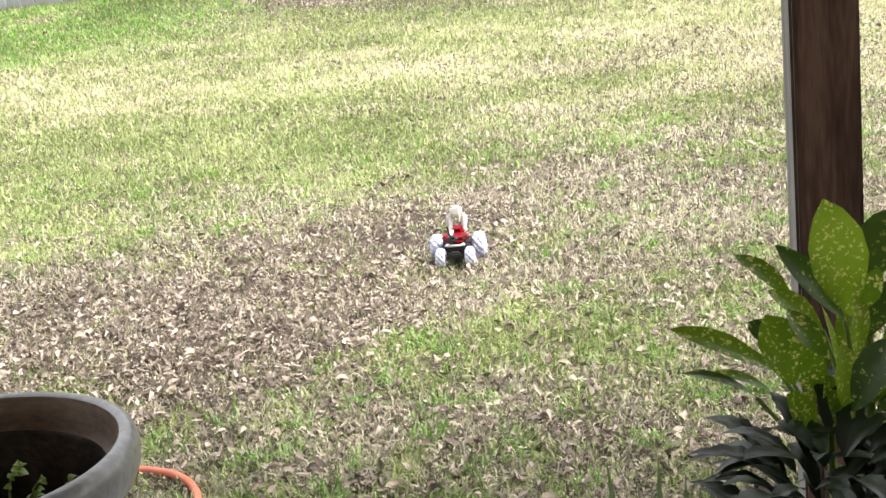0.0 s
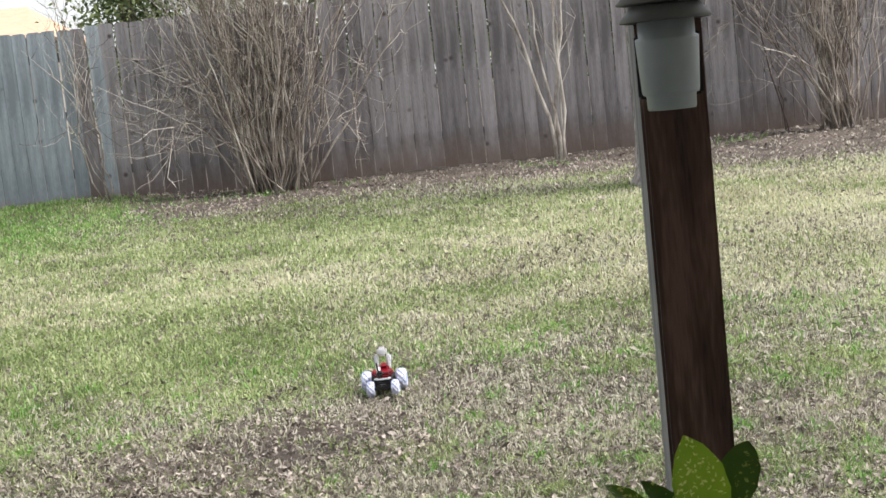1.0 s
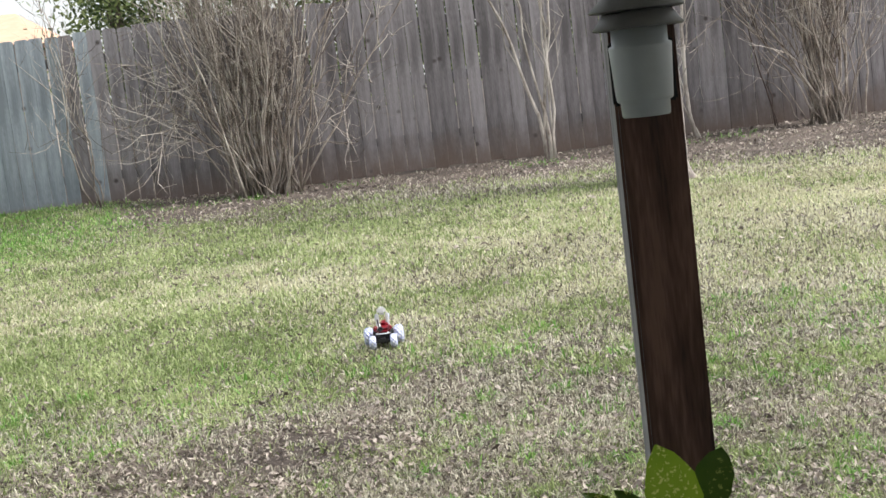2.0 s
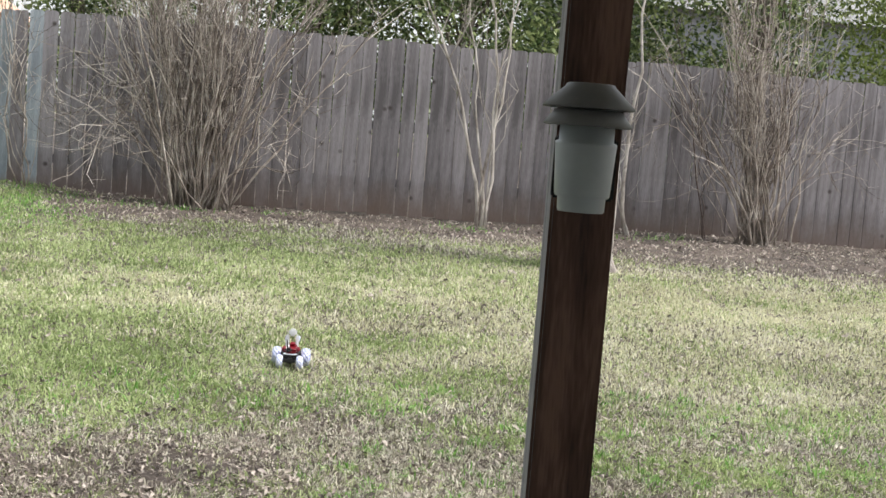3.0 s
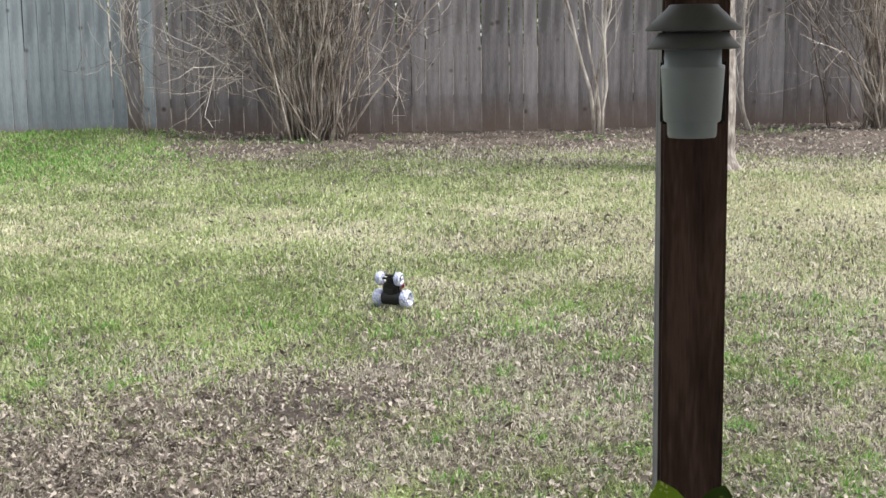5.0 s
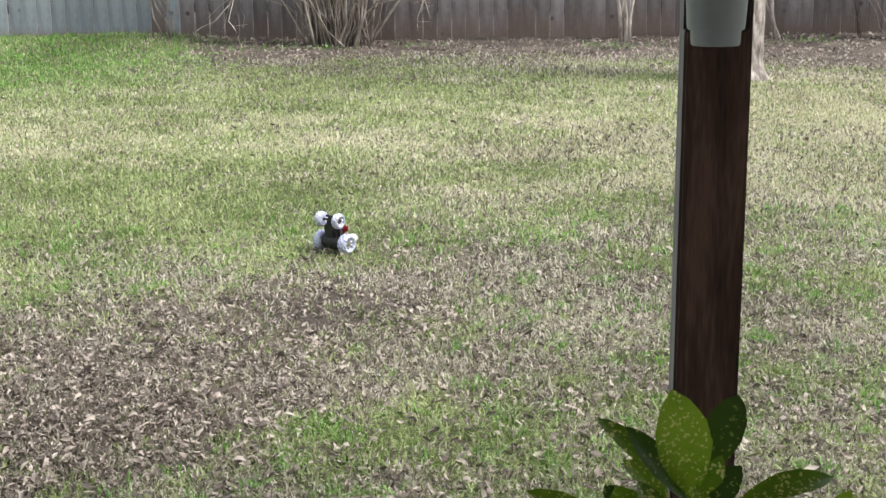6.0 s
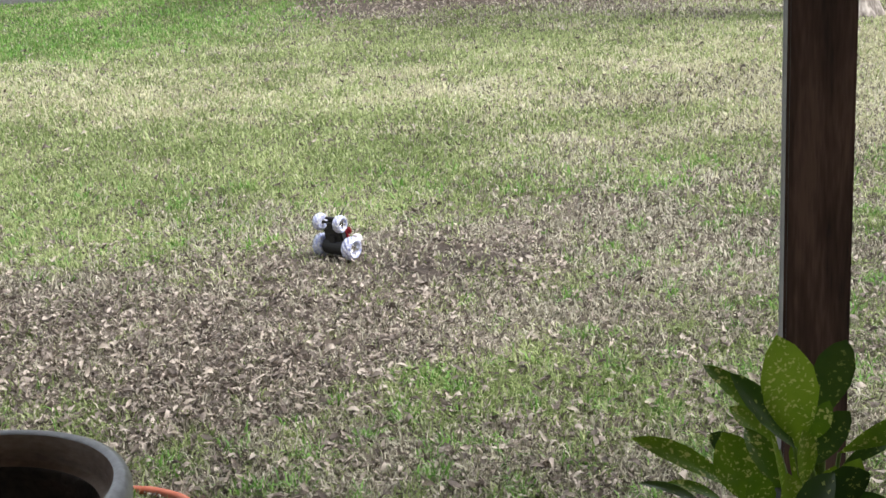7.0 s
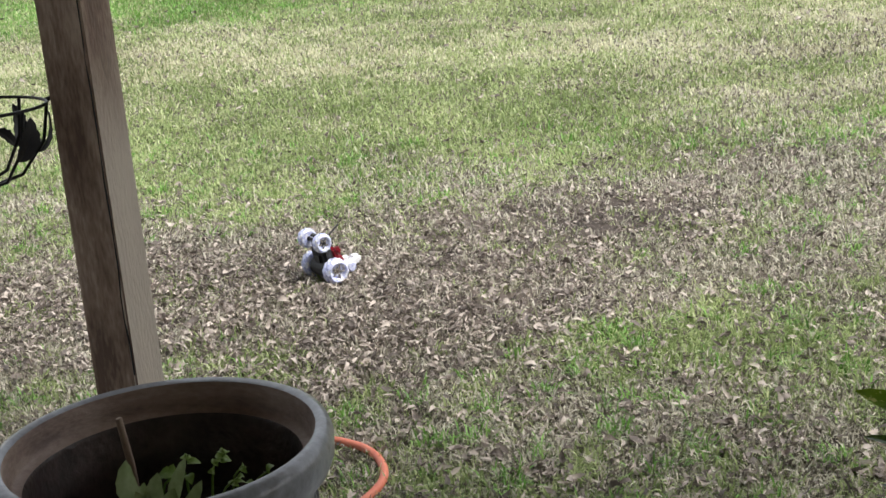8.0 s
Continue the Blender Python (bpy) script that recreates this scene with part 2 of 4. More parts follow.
def add_stain(m, color, low, high):
    """Mud splashed up a board, and the cracked post's pale lower side: a ragged colour between two heights of the
    board's own space.
    """
    n, l = m.node_tree.nodes, m.node_tree.links
    b = n["Principled BSDF"]
    old = b.inputs["Base Color"].links[0].from_socket
    tc, sep, noise_tex = n.new("ShaderNodeTexCoord"), n.new("ShaderNodeSeparateXYZ"), n.new("ShaderNodeTexNoise")
    noise_tex.inputs["Scale"].default_value, noise_tex.inputs["Detail"].default_value = 5.0, 4
    geo = n.new("ShaderNodeNewGeometry")
    l.new(geo.outputs["Position"], noise_tex.inputs["Vector"])
    l.new(tc.outputs["Object"], sep.inputs[0])
    wob = n.new("ShaderNodeMath")
    wob.operation = "MULTIPLY_ADD"
    wob.inputs[1].default_value = -(high - low)
    l.new(noise_tex.outputs[0], wob.inputs[0])
    l.new(sep.outputs[2], wob.inputs[2])
    rng = n.new("ShaderNodeMapRange")
    rng.inputs["From Min"].default_value, rng.inputs["From Max"].default_value = low - (high - low) * 0.5, high - (high - low) * 0.5
    rng.inputs["To Min"].default_value, rng.inputs["To Max"].default_value = 0.8, 0.0
    l.new(wob.outputs[0], rng.inputs["Value"])
    mix = n.new("ShaderNodeMixRGB")
    l.new(rng.outputs[0], mix.inputs[0])
    l.new(old, mix.inputs[1])
    mix.inputs[2].default_value = (*color, 1)
    l.new(mix.outputs[0], b.inputs["Base Color"])


add_stain(PICKET, (0.13, 0.09, 0.066), 0.0, 0.4)
add_stain(PALE_WOOD, (0.62, 0.55, 0.46), 0.72, 0.96)
add_stain(BLUISH_PICKET, (0.22, 0.16, 0.115), 0.03, 0.18)


def add_knots(m, color, scale):
    """Small dark knots and nail stains, here and there."""
    n, l = m.node_tree.nodes, m.node_tree.links
    b = n["Principled BSDF"]
    old = b.inputs["Base Color"].links[0].from_socket
    geo, v, rng, mix = n.new("ShaderNodeNewGeometry"), n.new("ShaderNodeTexVoronoi"), n.new("ShaderNodeMapRange"), n.new("ShaderNodeMixRGB")
    v.inputs["Scale"].default_value = scale
    l.new(geo.outputs["Position"], v.inputs["Vector"])
    rng.inputs["From Min"].default_value, rng.inputs["From Max"].default_value = 0.05, 0.15
    rng.inputs["To Min"].default_value, rng.inputs["To Max"].default_value = 0.92, 0.0
    l.new(v.outputs["Distance"], rng.inputs["Value"])
    l.new(rng.outputs[0], mix.inputs[0])
    l.new(old, mix.inputs[1])
    mix.inputs[2].default_value = (*color, 1)
    l.new(mix.outputs[0], b.inputs["Base Color"])


add_knots(PICKET, (0.06, 0.05, 0.045), 4.5)
add_knots(BLUISH_PICKET, (0.07, 0.07, 0.07), 4.5)


def add_spots(m, color, scale, size):
    """Pale round specks on a leaf."""
    n, l = m.node_tree.nodes, m.node_tree.links
    ramp = n["Color Ramp"]
    v, tc, rng, mix = n.new("ShaderNodeTexVoronoi"), n.new("ShaderNodeTexCoord"), n.new("ShaderNodeMapRange"), n.new("ShaderNodeMixRGB")
    v.inputs["Scale"].default_value = scale
    patchy = n.new("ShaderNodeTexNoise")
    patchy.inputs["Scale"].default_value = scale * 0.35
    warp, shift = n.new("ShaderNodeTexNoise"), n.new("ShaderNodeVectorMath")
    warp.inputs["Scale"].default_value = scale * 1.6
    shift.operation = "MULTIPLY_ADD"
    shift.inputs[1].default_value = (1.6 / scale,) * 3
    l.new(tc.outputs["Object"], warp.inputs["Vector"])
    l.new(warp.outputs["Color"], shift.inputs[0])
    l.new(tc.outputs["Object"], shift.inputs[2])
    l.new(shift.outputs[0], v.inputs["Vector"])
    l.new(tc.outputs["Object"], patchy.inputs["Vector"])
    add = n.new("ShaderNodeMath")
    add.operation = "MULTIPLY_ADD"
    add.inputs[1].default_value = -0.9
    l.new(patchy.outputs[0], add.inputs[0])
    l.new(v.outputs["Distance"], add.inputs[2])
    rng.inputs["From Min"].default_value, rng.inputs["From Max"].default_value = size - 0.45 - 0.06, size - 0.45
    rng.inputs["To Min"].default_value, rng.inputs["To Max"].default_value = 0.85, 0.0
    l.new(add.outputs[0], rng.inputs["Value"])
    users = [k.to_socket for k in ramp.outputs[0].links]
    l.new(rng.outputs[0], mix.inputs[0])
    l.new(ramp.outputs[0], mix.inputs[1])
    mix.inputs[2].default_value = (*color, 1)
    for socket in users:
        l.new(mix.outputs[0], socket)


add_spots(LEAF, (0.7, 0.72, 0.22), 185, 0.32)
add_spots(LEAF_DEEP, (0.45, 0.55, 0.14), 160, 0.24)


# ---- small tools ----
def link_mesh(name, bm, mat, parent=None, smooth=False):
    me = bpy.data.meshes.new(name)
    bm.to_mesh(me)
    bm.free()
    me.materials.append(mat)
    if smooth:
        me.polygons.foreach_set("use_smooth", [True] * len(me.polygons))
    ob = new(name, me)
    ob.parent = parent
    return ob


def part(name, bm, mat, parent, label="", smooth=False):
    ob = link_mesh(name, bm, mat, parent, smooth)
    if label:
        ob["label"] = label
    return ob


def empty(name, m, label, category, group="", kind=""):
    ob = new(name)
    ob.matrix_world = m
    return tagged(ob, label, category, group, kind)


def box(bm, sx, sy, sz, m=Matrix(), bevel=0.0):
    made = bmesh.ops.create_cube(bm, size=1, matrix=m @ Matrix.Diagonal((sx, sy, sz, 1)))
    if bevel:
        edges = {e for v in made["verts"] for e in v.link_edges}
        bmesh.ops.bevel(bm, geom=list(edges), offset=bevel, segments=2, affect="EDGES")
    return bm


def lathe(bm, profile, steps=40, m=Matrix()):
    """Turns (radius, height) pairs round z."""
    rings = []
    for r, z in profile:
        rings.append([bm.verts.new(m @ Vector((r * math.cos(2 * math.pi * i / steps), r * math.sin(2 * math.pi * i / steps), z)))
                      for i in range(steps)])
    for a, b in zip(rings, rings[1:]):
        for i in range(steps):
            j = (i + 1) % steps
            bm.faces.new((a[i], a[j], b[j], b[i]))
    return rings


def tube(bm, points, radii, sides=6):
    """A tapering tube along points."""
    rings = []
    for i, p in enumerate(points):
        d = (points[min(i + 1, len(points) - 1)] - points[max(i - 1, 0)]).normalized()
        u = d.orthogonal().normalized() if not rings else (last_u - d * last_u.dot(d)).normalized()
        last_u = u
        v = d.cross(u)
        rings.append([bm.verts.new(p + radii[i] * (u * math.cos(2 * math.pi * k / sides) + v * math.sin(2 * math.pi * k / sides)))
                      for k in range(sides)])
    for a, b in zip(rings, rings[1:]):
        for k in range(sides):
            j = (k + 1) % sides
            bm.faces.new((a[k], a[j], b[j], b[k]))
    bm.faces.new(rings[-1])
    bm.faces.new(rings[0][::-1])


def from_arrays(name, verts, faces, mat, parent=None):
    """A mesh from arrays of places and of equal-sided faces."""
    me = bpy.data.meshes.new(name)
    count, sides = faces.shape
    me.vertices.add(len(verts))
    me.vertices.foreach_set("co", verts.astype(np.float32).ravel())
    me.loops.add(count * sides)
    me.loops.foreach_set("vertex_index", faces.astype(np.int32).ravel())
    me.polygons.add(count)
    me.polygons.foreach_set("loop_start", np.arange(0, count * sides, sides, dtype=np.int32))
    me.update(calc_edges=True)
    me.validate()
    me.materials.append(mat)
    ob = new(name, me)
    ob.parent = parent
    return ob


# ---- ground ----
SLOPE, FENCE_Y = 0.0354, 14.32
HOUSE_TURN = pose(0, 0, 0, 0, 0, -7)


def ground_z(x, y):
    z = SLOPE * np.minimum(y, 16.0) + 0.02 * np.sin(0.9 * x + 0.4) * np.sin(0.7 * y + 1.0) * np.clip((y - 7) / 4, 0, 1)
    return z + 0.07 * np.clip((-x - 1.2) / 1.5, 0, 1) * np.clip((y - 12.3) / 1.2, 0, 1)


def wave_noise(x, y, seed, size):
    """Smooth chance values from 0 to 1 over the plan, with features of that size."""
    rng = np.random.default_rng(seed)
    total = np.zeros_like(x)
    for _ in range(9):
        a, f, p = rng.uniform(0, 2 * np.pi), rng.uniform(0.5, 1.7) / size, rng.uniform(0, 2 * np.pi)
        total += np.sin(2 * np.pi * f * (x * np.cos(a) + y * np.sin(a)) + p)
    return np.clip(0.5 + total / 9, 0, 1)


def blot(x, y, cx, cy, rx, ry, turn=0.0):
    """1 in the middle of an oval patch, 0 outside."""
    c, s = math.cos(radians(turn)), math.sin(radians(turn))
    u, v = (x - cx) * c + (y - cy) * s, -(x - cx) * s + (y - cy) * c
    return np.clip(1.35 - np.sqrt((u / rx) ** 2 + (v / ry) ** 2), 0, 1)


def bareness(x, y):
    """Where leaves lie on thin ground."""
    b = np.maximum.reduce([blot(x, y, -0.72, 4.1, 0.62, 0.95, -30), blot(x, y, -0.2, 4.93, 0.46, 0.5, 25), blot(x, y, -1.75, 4.15, 1.0, 0.62, 8),
                           0.75 * blot(x, y, -0.95, 4.85, 0.8, 0.3, 12), 0.45 * blot(x, y, 0.25, 5.6, 0.9, 0.3, 15)])
    b = np.clip(1.1 * b - 0.75 * (1 - wave_noise(x, y, 5, 0.45)) * (1 - 0.6 * b) + 0.08, 0, 0.86) * (b > 0)
    edge = 12.1 + 0.8 * (wave_noise(x, y, 6, 1.6) - 0.5) - 0.5 * np.clip((-x - 0.5) / 1.0, 0, 1) - 1.3 * np.clip((x - 1.6) / 3.2, 0, 1)
    band = np.clip((y - edge) / 1.3, 0, 1) * np.clip((x + 2.3) / 0.7, 0, 1)
    return np.maximum(b, 1.25 * band)


def trodden(x, y):
    """Two spots where the soil lies open."""
    return np.clip(1.4 * blot(x, y, -0.28, 4.88, 0.34, 0.26, 15) + 0.8 * blot(x, y, -0.6, 3.98, 0.26, 0.16), 0, 1)


def greenness(x, y):
    """Where the lawn is green rather than straw; one oval imitates the yard tree's shadow."""
    g = 0.36 + 0.75 * (wave_noise(x, y, 11, 1.1) - 0.5) + 0.8 * (wave_noise(x, y, 12, 0.35) - 0.5) - 0.24 * np.clip((4.9 - y) / 0.8, 0, 1)
    g += 0.5 * np.clip((5.6 - y) / 1.2, 0, 1) * np.clip(3.0 * wave_noise(x, y, 13, 0.28) - 1.75, 0, 1)
    g += 0.3 * np.clip((0.6 - x) / 1.5, 0, 1) * np.clip((y - 5.2) / 0.6, 0, 1)
    g += 0.5 * blot(x, y, -1.6, 6.6, 1.9, 1.3, 10) + 0.35 * blot(x, y, 0.4, 9.8, 3.2, 1.5) + 1.0 * blot(x, y, -4.4, 12.4, 2.2, 2.1) + 0.32 * blot(x, y, -0.6, 10.8, 2.8, 1.1) 
    g += 0.35 * blot(x, y, 0.1, 3.55, 0.6, 0.35, 10) + 0.3 * blot(x, y, 0.92, 7.46, 0.6, 0.25)
    # the oval at (2.4, 11.0) paints the tree's shadow as darker green grass
    g += 0.6 * blot(x, y, 0.67, 5.87, 0.16, 0.12) + 0.7 * blot(x, y, -0.23, 3.72, 0.12, 0.08) + 0.5 * blot(x, y, 2.4, 11.0, 0.7, 0.3) - 0.08 * np.clip((y - 7.0) / 1.5, 0, 1)
    # the long oval at (-2.2, 8.8) turns to straw for the sunlit band
    g += 0.3 * blot(x, y, 1.9, 5.2, 0.7, 0.3) - 0.3 * blot(x, y, 3.2, 8.3, 2.6, 2.2) - 0.3 * blot(x, y, 0.7, 5.0, 1.3, 0.7) - 0.3 * blot(x, y, -2.2, 8.8, 2.4, 1.0, -8) + 0.22 * blot(x, y, 0.7, 3.65, 1.1, 0.5)
    return np.clip(g, 0.03, 0.97)


def build_ground():
    xs = np.r_[-400, -120, -40, -15, np.arange(-8, 11.1, 0.25), 18, 40, 120, 400]
    ys = np.r_[-120, -40, -12, np.arange(-3, 18.1, 0.25), 30, 60, 120, 400, 900]
    gx, gy = np.meshgrid(xs, ys)
    gz = ground_z(gx, gy)
    w = len(xs)
    i = np.arange((len(ys) - 1) * (w - 1))
    a = i // (w - 1) * w + i % (w - 1)
    ob = from_arrays("ground", np.stack([gx, gy, gz], -1).reshape(-1, 3), np.stack([a, a + 1, a + w + 1, a + w], -1), SOIL)
    tagged(ob, "brown soil and thatch under a patchy winter lawn", "lawn", kind="structure")


build_ground()


def scatter(rng, count, near, far):
    """Places over the part of the lawn that can be seen, denser towards the house."""
    y = near * (far / near) ** rng.random(count)
    x = -0.75 + (rng.random(count) - 0.5) * 2 * (0.55 * y + 0.4) + 0.10 * y
    return x, y


def blades(name, count, pick, tall, wide, mat, seed, label):
    """Grass in tufts of eight blades that fan out, with single blades between them."""
    rng = np.random.default_rng(seed)
    x, y = scatter(rng, count // 11, 2.5, 14.3)
    keep = pick(x, y, rng)
    x, y = np.repeat(x[keep], 8), np.repeat(y[keep], 8)
    size = 0.017 * np.clip(y / 5.2, 0.8, 1.2) + 0.05 * np.clip((y - 5.2) / 2.5, 0, 1)
    dx, dy = rng.normal(0, 1, len(x)) * size, rng.normal(0, 1, len(x)) * size
    fan = np.arctan2(dy, dx) + rng.normal(0, 0.7, len(x))
    x, y = x + dx, y + dy
    sx, sy = scatter(rng, count * 3 // 11, 2.5, 14.3)
    keep = pick(sx, sy, rng)
    x, y, b = np.r_[x, sx[keep]], np.r_[y, sy[keep]], np.r_[fan, rng.uniform(0, 2 * np.pi, int(keep.sum()))]
    n = len(x)
    far = np.clip(y / 5.2, 0.86, 1.65)
    h = tall * rng.uniform(0.4, 1.3, n) * (0.72 + 0.28 * far)
    w = wide * rng.uniform(0.55, 1.4, n) * far
    a, lean = rng.uniform(0, 2 * np.pi, n), rng.uniform(0.2, 1.8, n)
    base = np.stack([x, y, ground_z(x, y) - 0.004], -1)
    side = np.stack([np.cos(a), np.sin(a), np.zeros(n)], -1) * w[:, None] / 2
    out = np.stack([np.cos(b), np.sin(b), np.zeros(n)], -1)
    up = np.array([0, 0, 1.0])
    mid = base + out * (h * 0.36 * lean)[:, None] + up * (h * np.clip(0.62 - 0.16 * lean, 0.2, 1))[:, None]
    tip = base + out * (h * 0.85 * lean)[:, None] + up * (h * np.clip(1 - 0.5 * lean, 0.1, 1))[:, None]
    v = np.stack([base - side, base + side, mid + side * 0.8, mid - side * 0.8, tip], 1).reshape(-1, 3)
    o = np.arange(n)[:, None] * 5
    f = np.concatenate([o + [0, 1, 2], o + [0, 2, 3], o + [3, 2, 4]], 0)
    tagged(from_arrays(name, v, f, mat), label, "grass", kind="stuff")


def pick_green(x, y, rng):
    return (rng.random(len(x)) < greenness(x, y)) & (rng.random(len(x)) > 0.85 * bareness(x, y))


def sunlit_share(x, y):
    """Share of the dry grass drawn pale: sunlight on the far lawn put into colour."""
    open_lawn = 0.55 * np.clip((y - 5.6) / 1.5, 0, 1) * np.clip((11.8 - y) / 1.0, 0, 1)
    return np.clip(open_lawn + 0.6 * blot(x, y, -2.2, 8.8, 2.4, 1.0, -8) + 0.6 * blot(x, y, 2.5, 9.6, 3.0, 0.9) + 0.45 * blot(x, y, -3.4, 7.6, 1.9, 2.4) + 0.15 * np.clip((-0.8 - x) / 0.8, 0, 1) * np.clip((y - 5.2) / 0.8, 0, 1), 0, 0.95)


def pick_sunlit(x, y, rng):
    return (rng.random(len(x)) > greenness(x, y)) & (rng.random(len(x)) < sunlit_share(x, y))


def pick_dry(x, y, rng):
    return (rng.random(len(x)) > sunlit_share(x, y)) & (rng.random(len(x)) > greenness(x, y)) & (rng.random(len(x)) > np.where(y > 10, 0.72, 0.42) * bareness(x, y) + 0.45 * trodden(x, y))


blades("green_grass", 570000, pick_green, 0.043, 0.006, GRASS, 21, "short green grass blades on the lawn")
blades("dry_grass", 590000, pick_dry, 0.039, 0.006, STRAW, 22, "dormant straw-coloured grass blades on the lawn")
blades("bleached_grass", 760000, pick_sunlit, 0.04, 0.0056, SUNLIT_STRAW, 24, "pale yellow grass blades, toned for the sunlit open lawn")


def yard_grass():
    """The rest of the yard on both sides: the same patchy lawn, thinner."""
    rng = np.random.default_rng(25)
    for name, mat in (("green_grass", GRASS), ("dry_grass", STRAW)):
        n = 200000
        x, y = rng.uniform(-12, 13, n), rng.uniform(-1.5, 14.2, n)
        outside = (np.abs(x + 0.75 - 0.10 * y) > 0.55 * y + 0.35) & ((np.abs(x) > 5.0) | (y > 3.0 - 0.123 * x))
        g = greenness(x, y)
        keep = outside & (rng.random(n) < (g if mat is GRASS else 1 - g))
        x, y = x[keep], y[keep]
        m = len(x)
        a, b, h, w = rng.uniform(0, 2 * np.pi, m), rng.uniform(0, 2 * np.pi, m), rng.uniform(0.03, 0.07, m), rng.uniform(0.012, 0.026, m)
        base = np.stack([x, y, ground_z(x, y) - 0.004], -1)
        side = np.stack([np.cos(a), np.sin(a), np.zeros(m)], -1) * w[:, None] / 2
        tip = base + np.stack([np.cos(b) * h * 0.8, np.sin(b) * h * 0.8, h * 0.7], -1)
        v = np.stack([base - side, base + side, tip], 1).reshape(-1, 3)
        tagged(from_arrays(name, v, np.arange(m)[:, None] * 3 + [0, 1, 2], mat), "thin patchy grass at the sides of the yard", "grass", kind="stuff")


yard_grass()


def pick_lush(x, y, rng):
    """The moist corner by the fence and a few tufts."""
    moist = np.clip(1.8 * blot(x, y, -4.6, 12.7, 2.5, 2.2), 0, 1) * (wave_noise(x, y, 14, 0.6) > 0.25)
    tufts = 1.2 * np.clip(6.0 * wave_noise(x, y, 15, 0.26) - 3.9, 0, 1) * (y < 6.4) * np.clip(1 - 2 * bareness(x, y), 0, 1) + 0.9 * (blot(x, y, -0.23, 3.72, 0.1, 0.07) > 0.3) + 0.9 * (blot(x, y, 0.67, 5.87, 0.16, 0.12) > 0.3)
    weeds = sum(blot(x, y, wx, wy, wr, 0.3) for wx, wy, wr in ((-0.9, 13.6, 0.6), (2.1, 13.6, 0.5), (4.1, 13.7, 0.3), (0.2, 13.9, 0.3)))
    weeds = 0.5 * weeds * (wave_noise(x, y, 16, 0.25) > 0.5)
    return rng.random(len(x)) < np.clip(moist * 0.9 + tufts * 0.42 + weeds, 0, 1)


blades("lush_grass", 420000, pick_lush, 0.055, 0.006, LUSH, 23, "taller fresh green grass in moist spots of the lawn")


def fallen_leaves():
    """Curled, folded leaves and shreds of leaves: thick on the bare ground, a few everywhere."""
    rng = np.random.default_rng(31)
    x, y = scatter(rng, 300000, 2.5, 14.3)
    near = np.clip((6.6 - y) / 2.2, 0, 1)
    heaps = np.clip(2.2 * wave_noise(x, y, 8, 0.22) - 0.75, 0, 1) * wave_noise(x, y, 7, 0.8)
    share = 0.03 + near * (0.1 + 0.5 * heaps) + 0.07 * heaps * (y > 6.6) + np.where(y > 10, 0.25, 0.55) * bareness(x, y)
    share = share * (1 - 0.5 * trodden(x, y))
    keep = rng.random(len(x)) < share
    x, y = x[keep], y[keep]
    n = len(x)
    size = (0.0055 + 0.0152 * rng.random(n) ** 2.7) * np.clip(y / 6.0, 1, 1.5)
    a = rng.uniform(0, 2 * np.pi, n)
    d = np.stack([np.cos(a), np.sin(a), rng.uniform(-0.45, 0.45, n)], -1)
    s = np.stack([-np.sin(a), np.cos(a), rng.uniform(-0.9, 0.9, n)], -1)
    up = np.cross(d, s)
    c = np.stack([x, y, ground_z(x, y) + rng.uniform(0.006, 0.026, n)], -1)
    width, curl, fold = size * rng.uniform(0.15, 0.5, n), rng.uniform(-0.9, 1.2, n), rng.uniform(-0.3, 1.3, n)
    rows = []
    for p, w in ((-1.0, 0.12), (-0.35, 0.95), (0.35, 0.8), (1.0, 0.06)):
        mid = c + d * (size * p)[:, None] + up * (size * curl * (p * p - 0.4))[:, None]
        arm, lift = s * (width * w)[:, None], up * (width * w * fold)[:, None]
        rows += [mid - arm + lift, mid, mid + arm + lift]
    v = np.stack(rows, 1).reshape(-1, 3)
    o = np.arange(n)[:, None] * 12
    f = np.concatenate([o + [3 * r + k, 3 * r + k + 1, 3 * r + k + 4, 3 * r + k + 3] for r in range(3) for k in range(2)], 0)
    tagged(from_arrays("fallen_leaves", v, f, LITTER), "curled brown fallen leaves scattered over bare soil", "leaves", kind="stuff")


fallen_leaves()


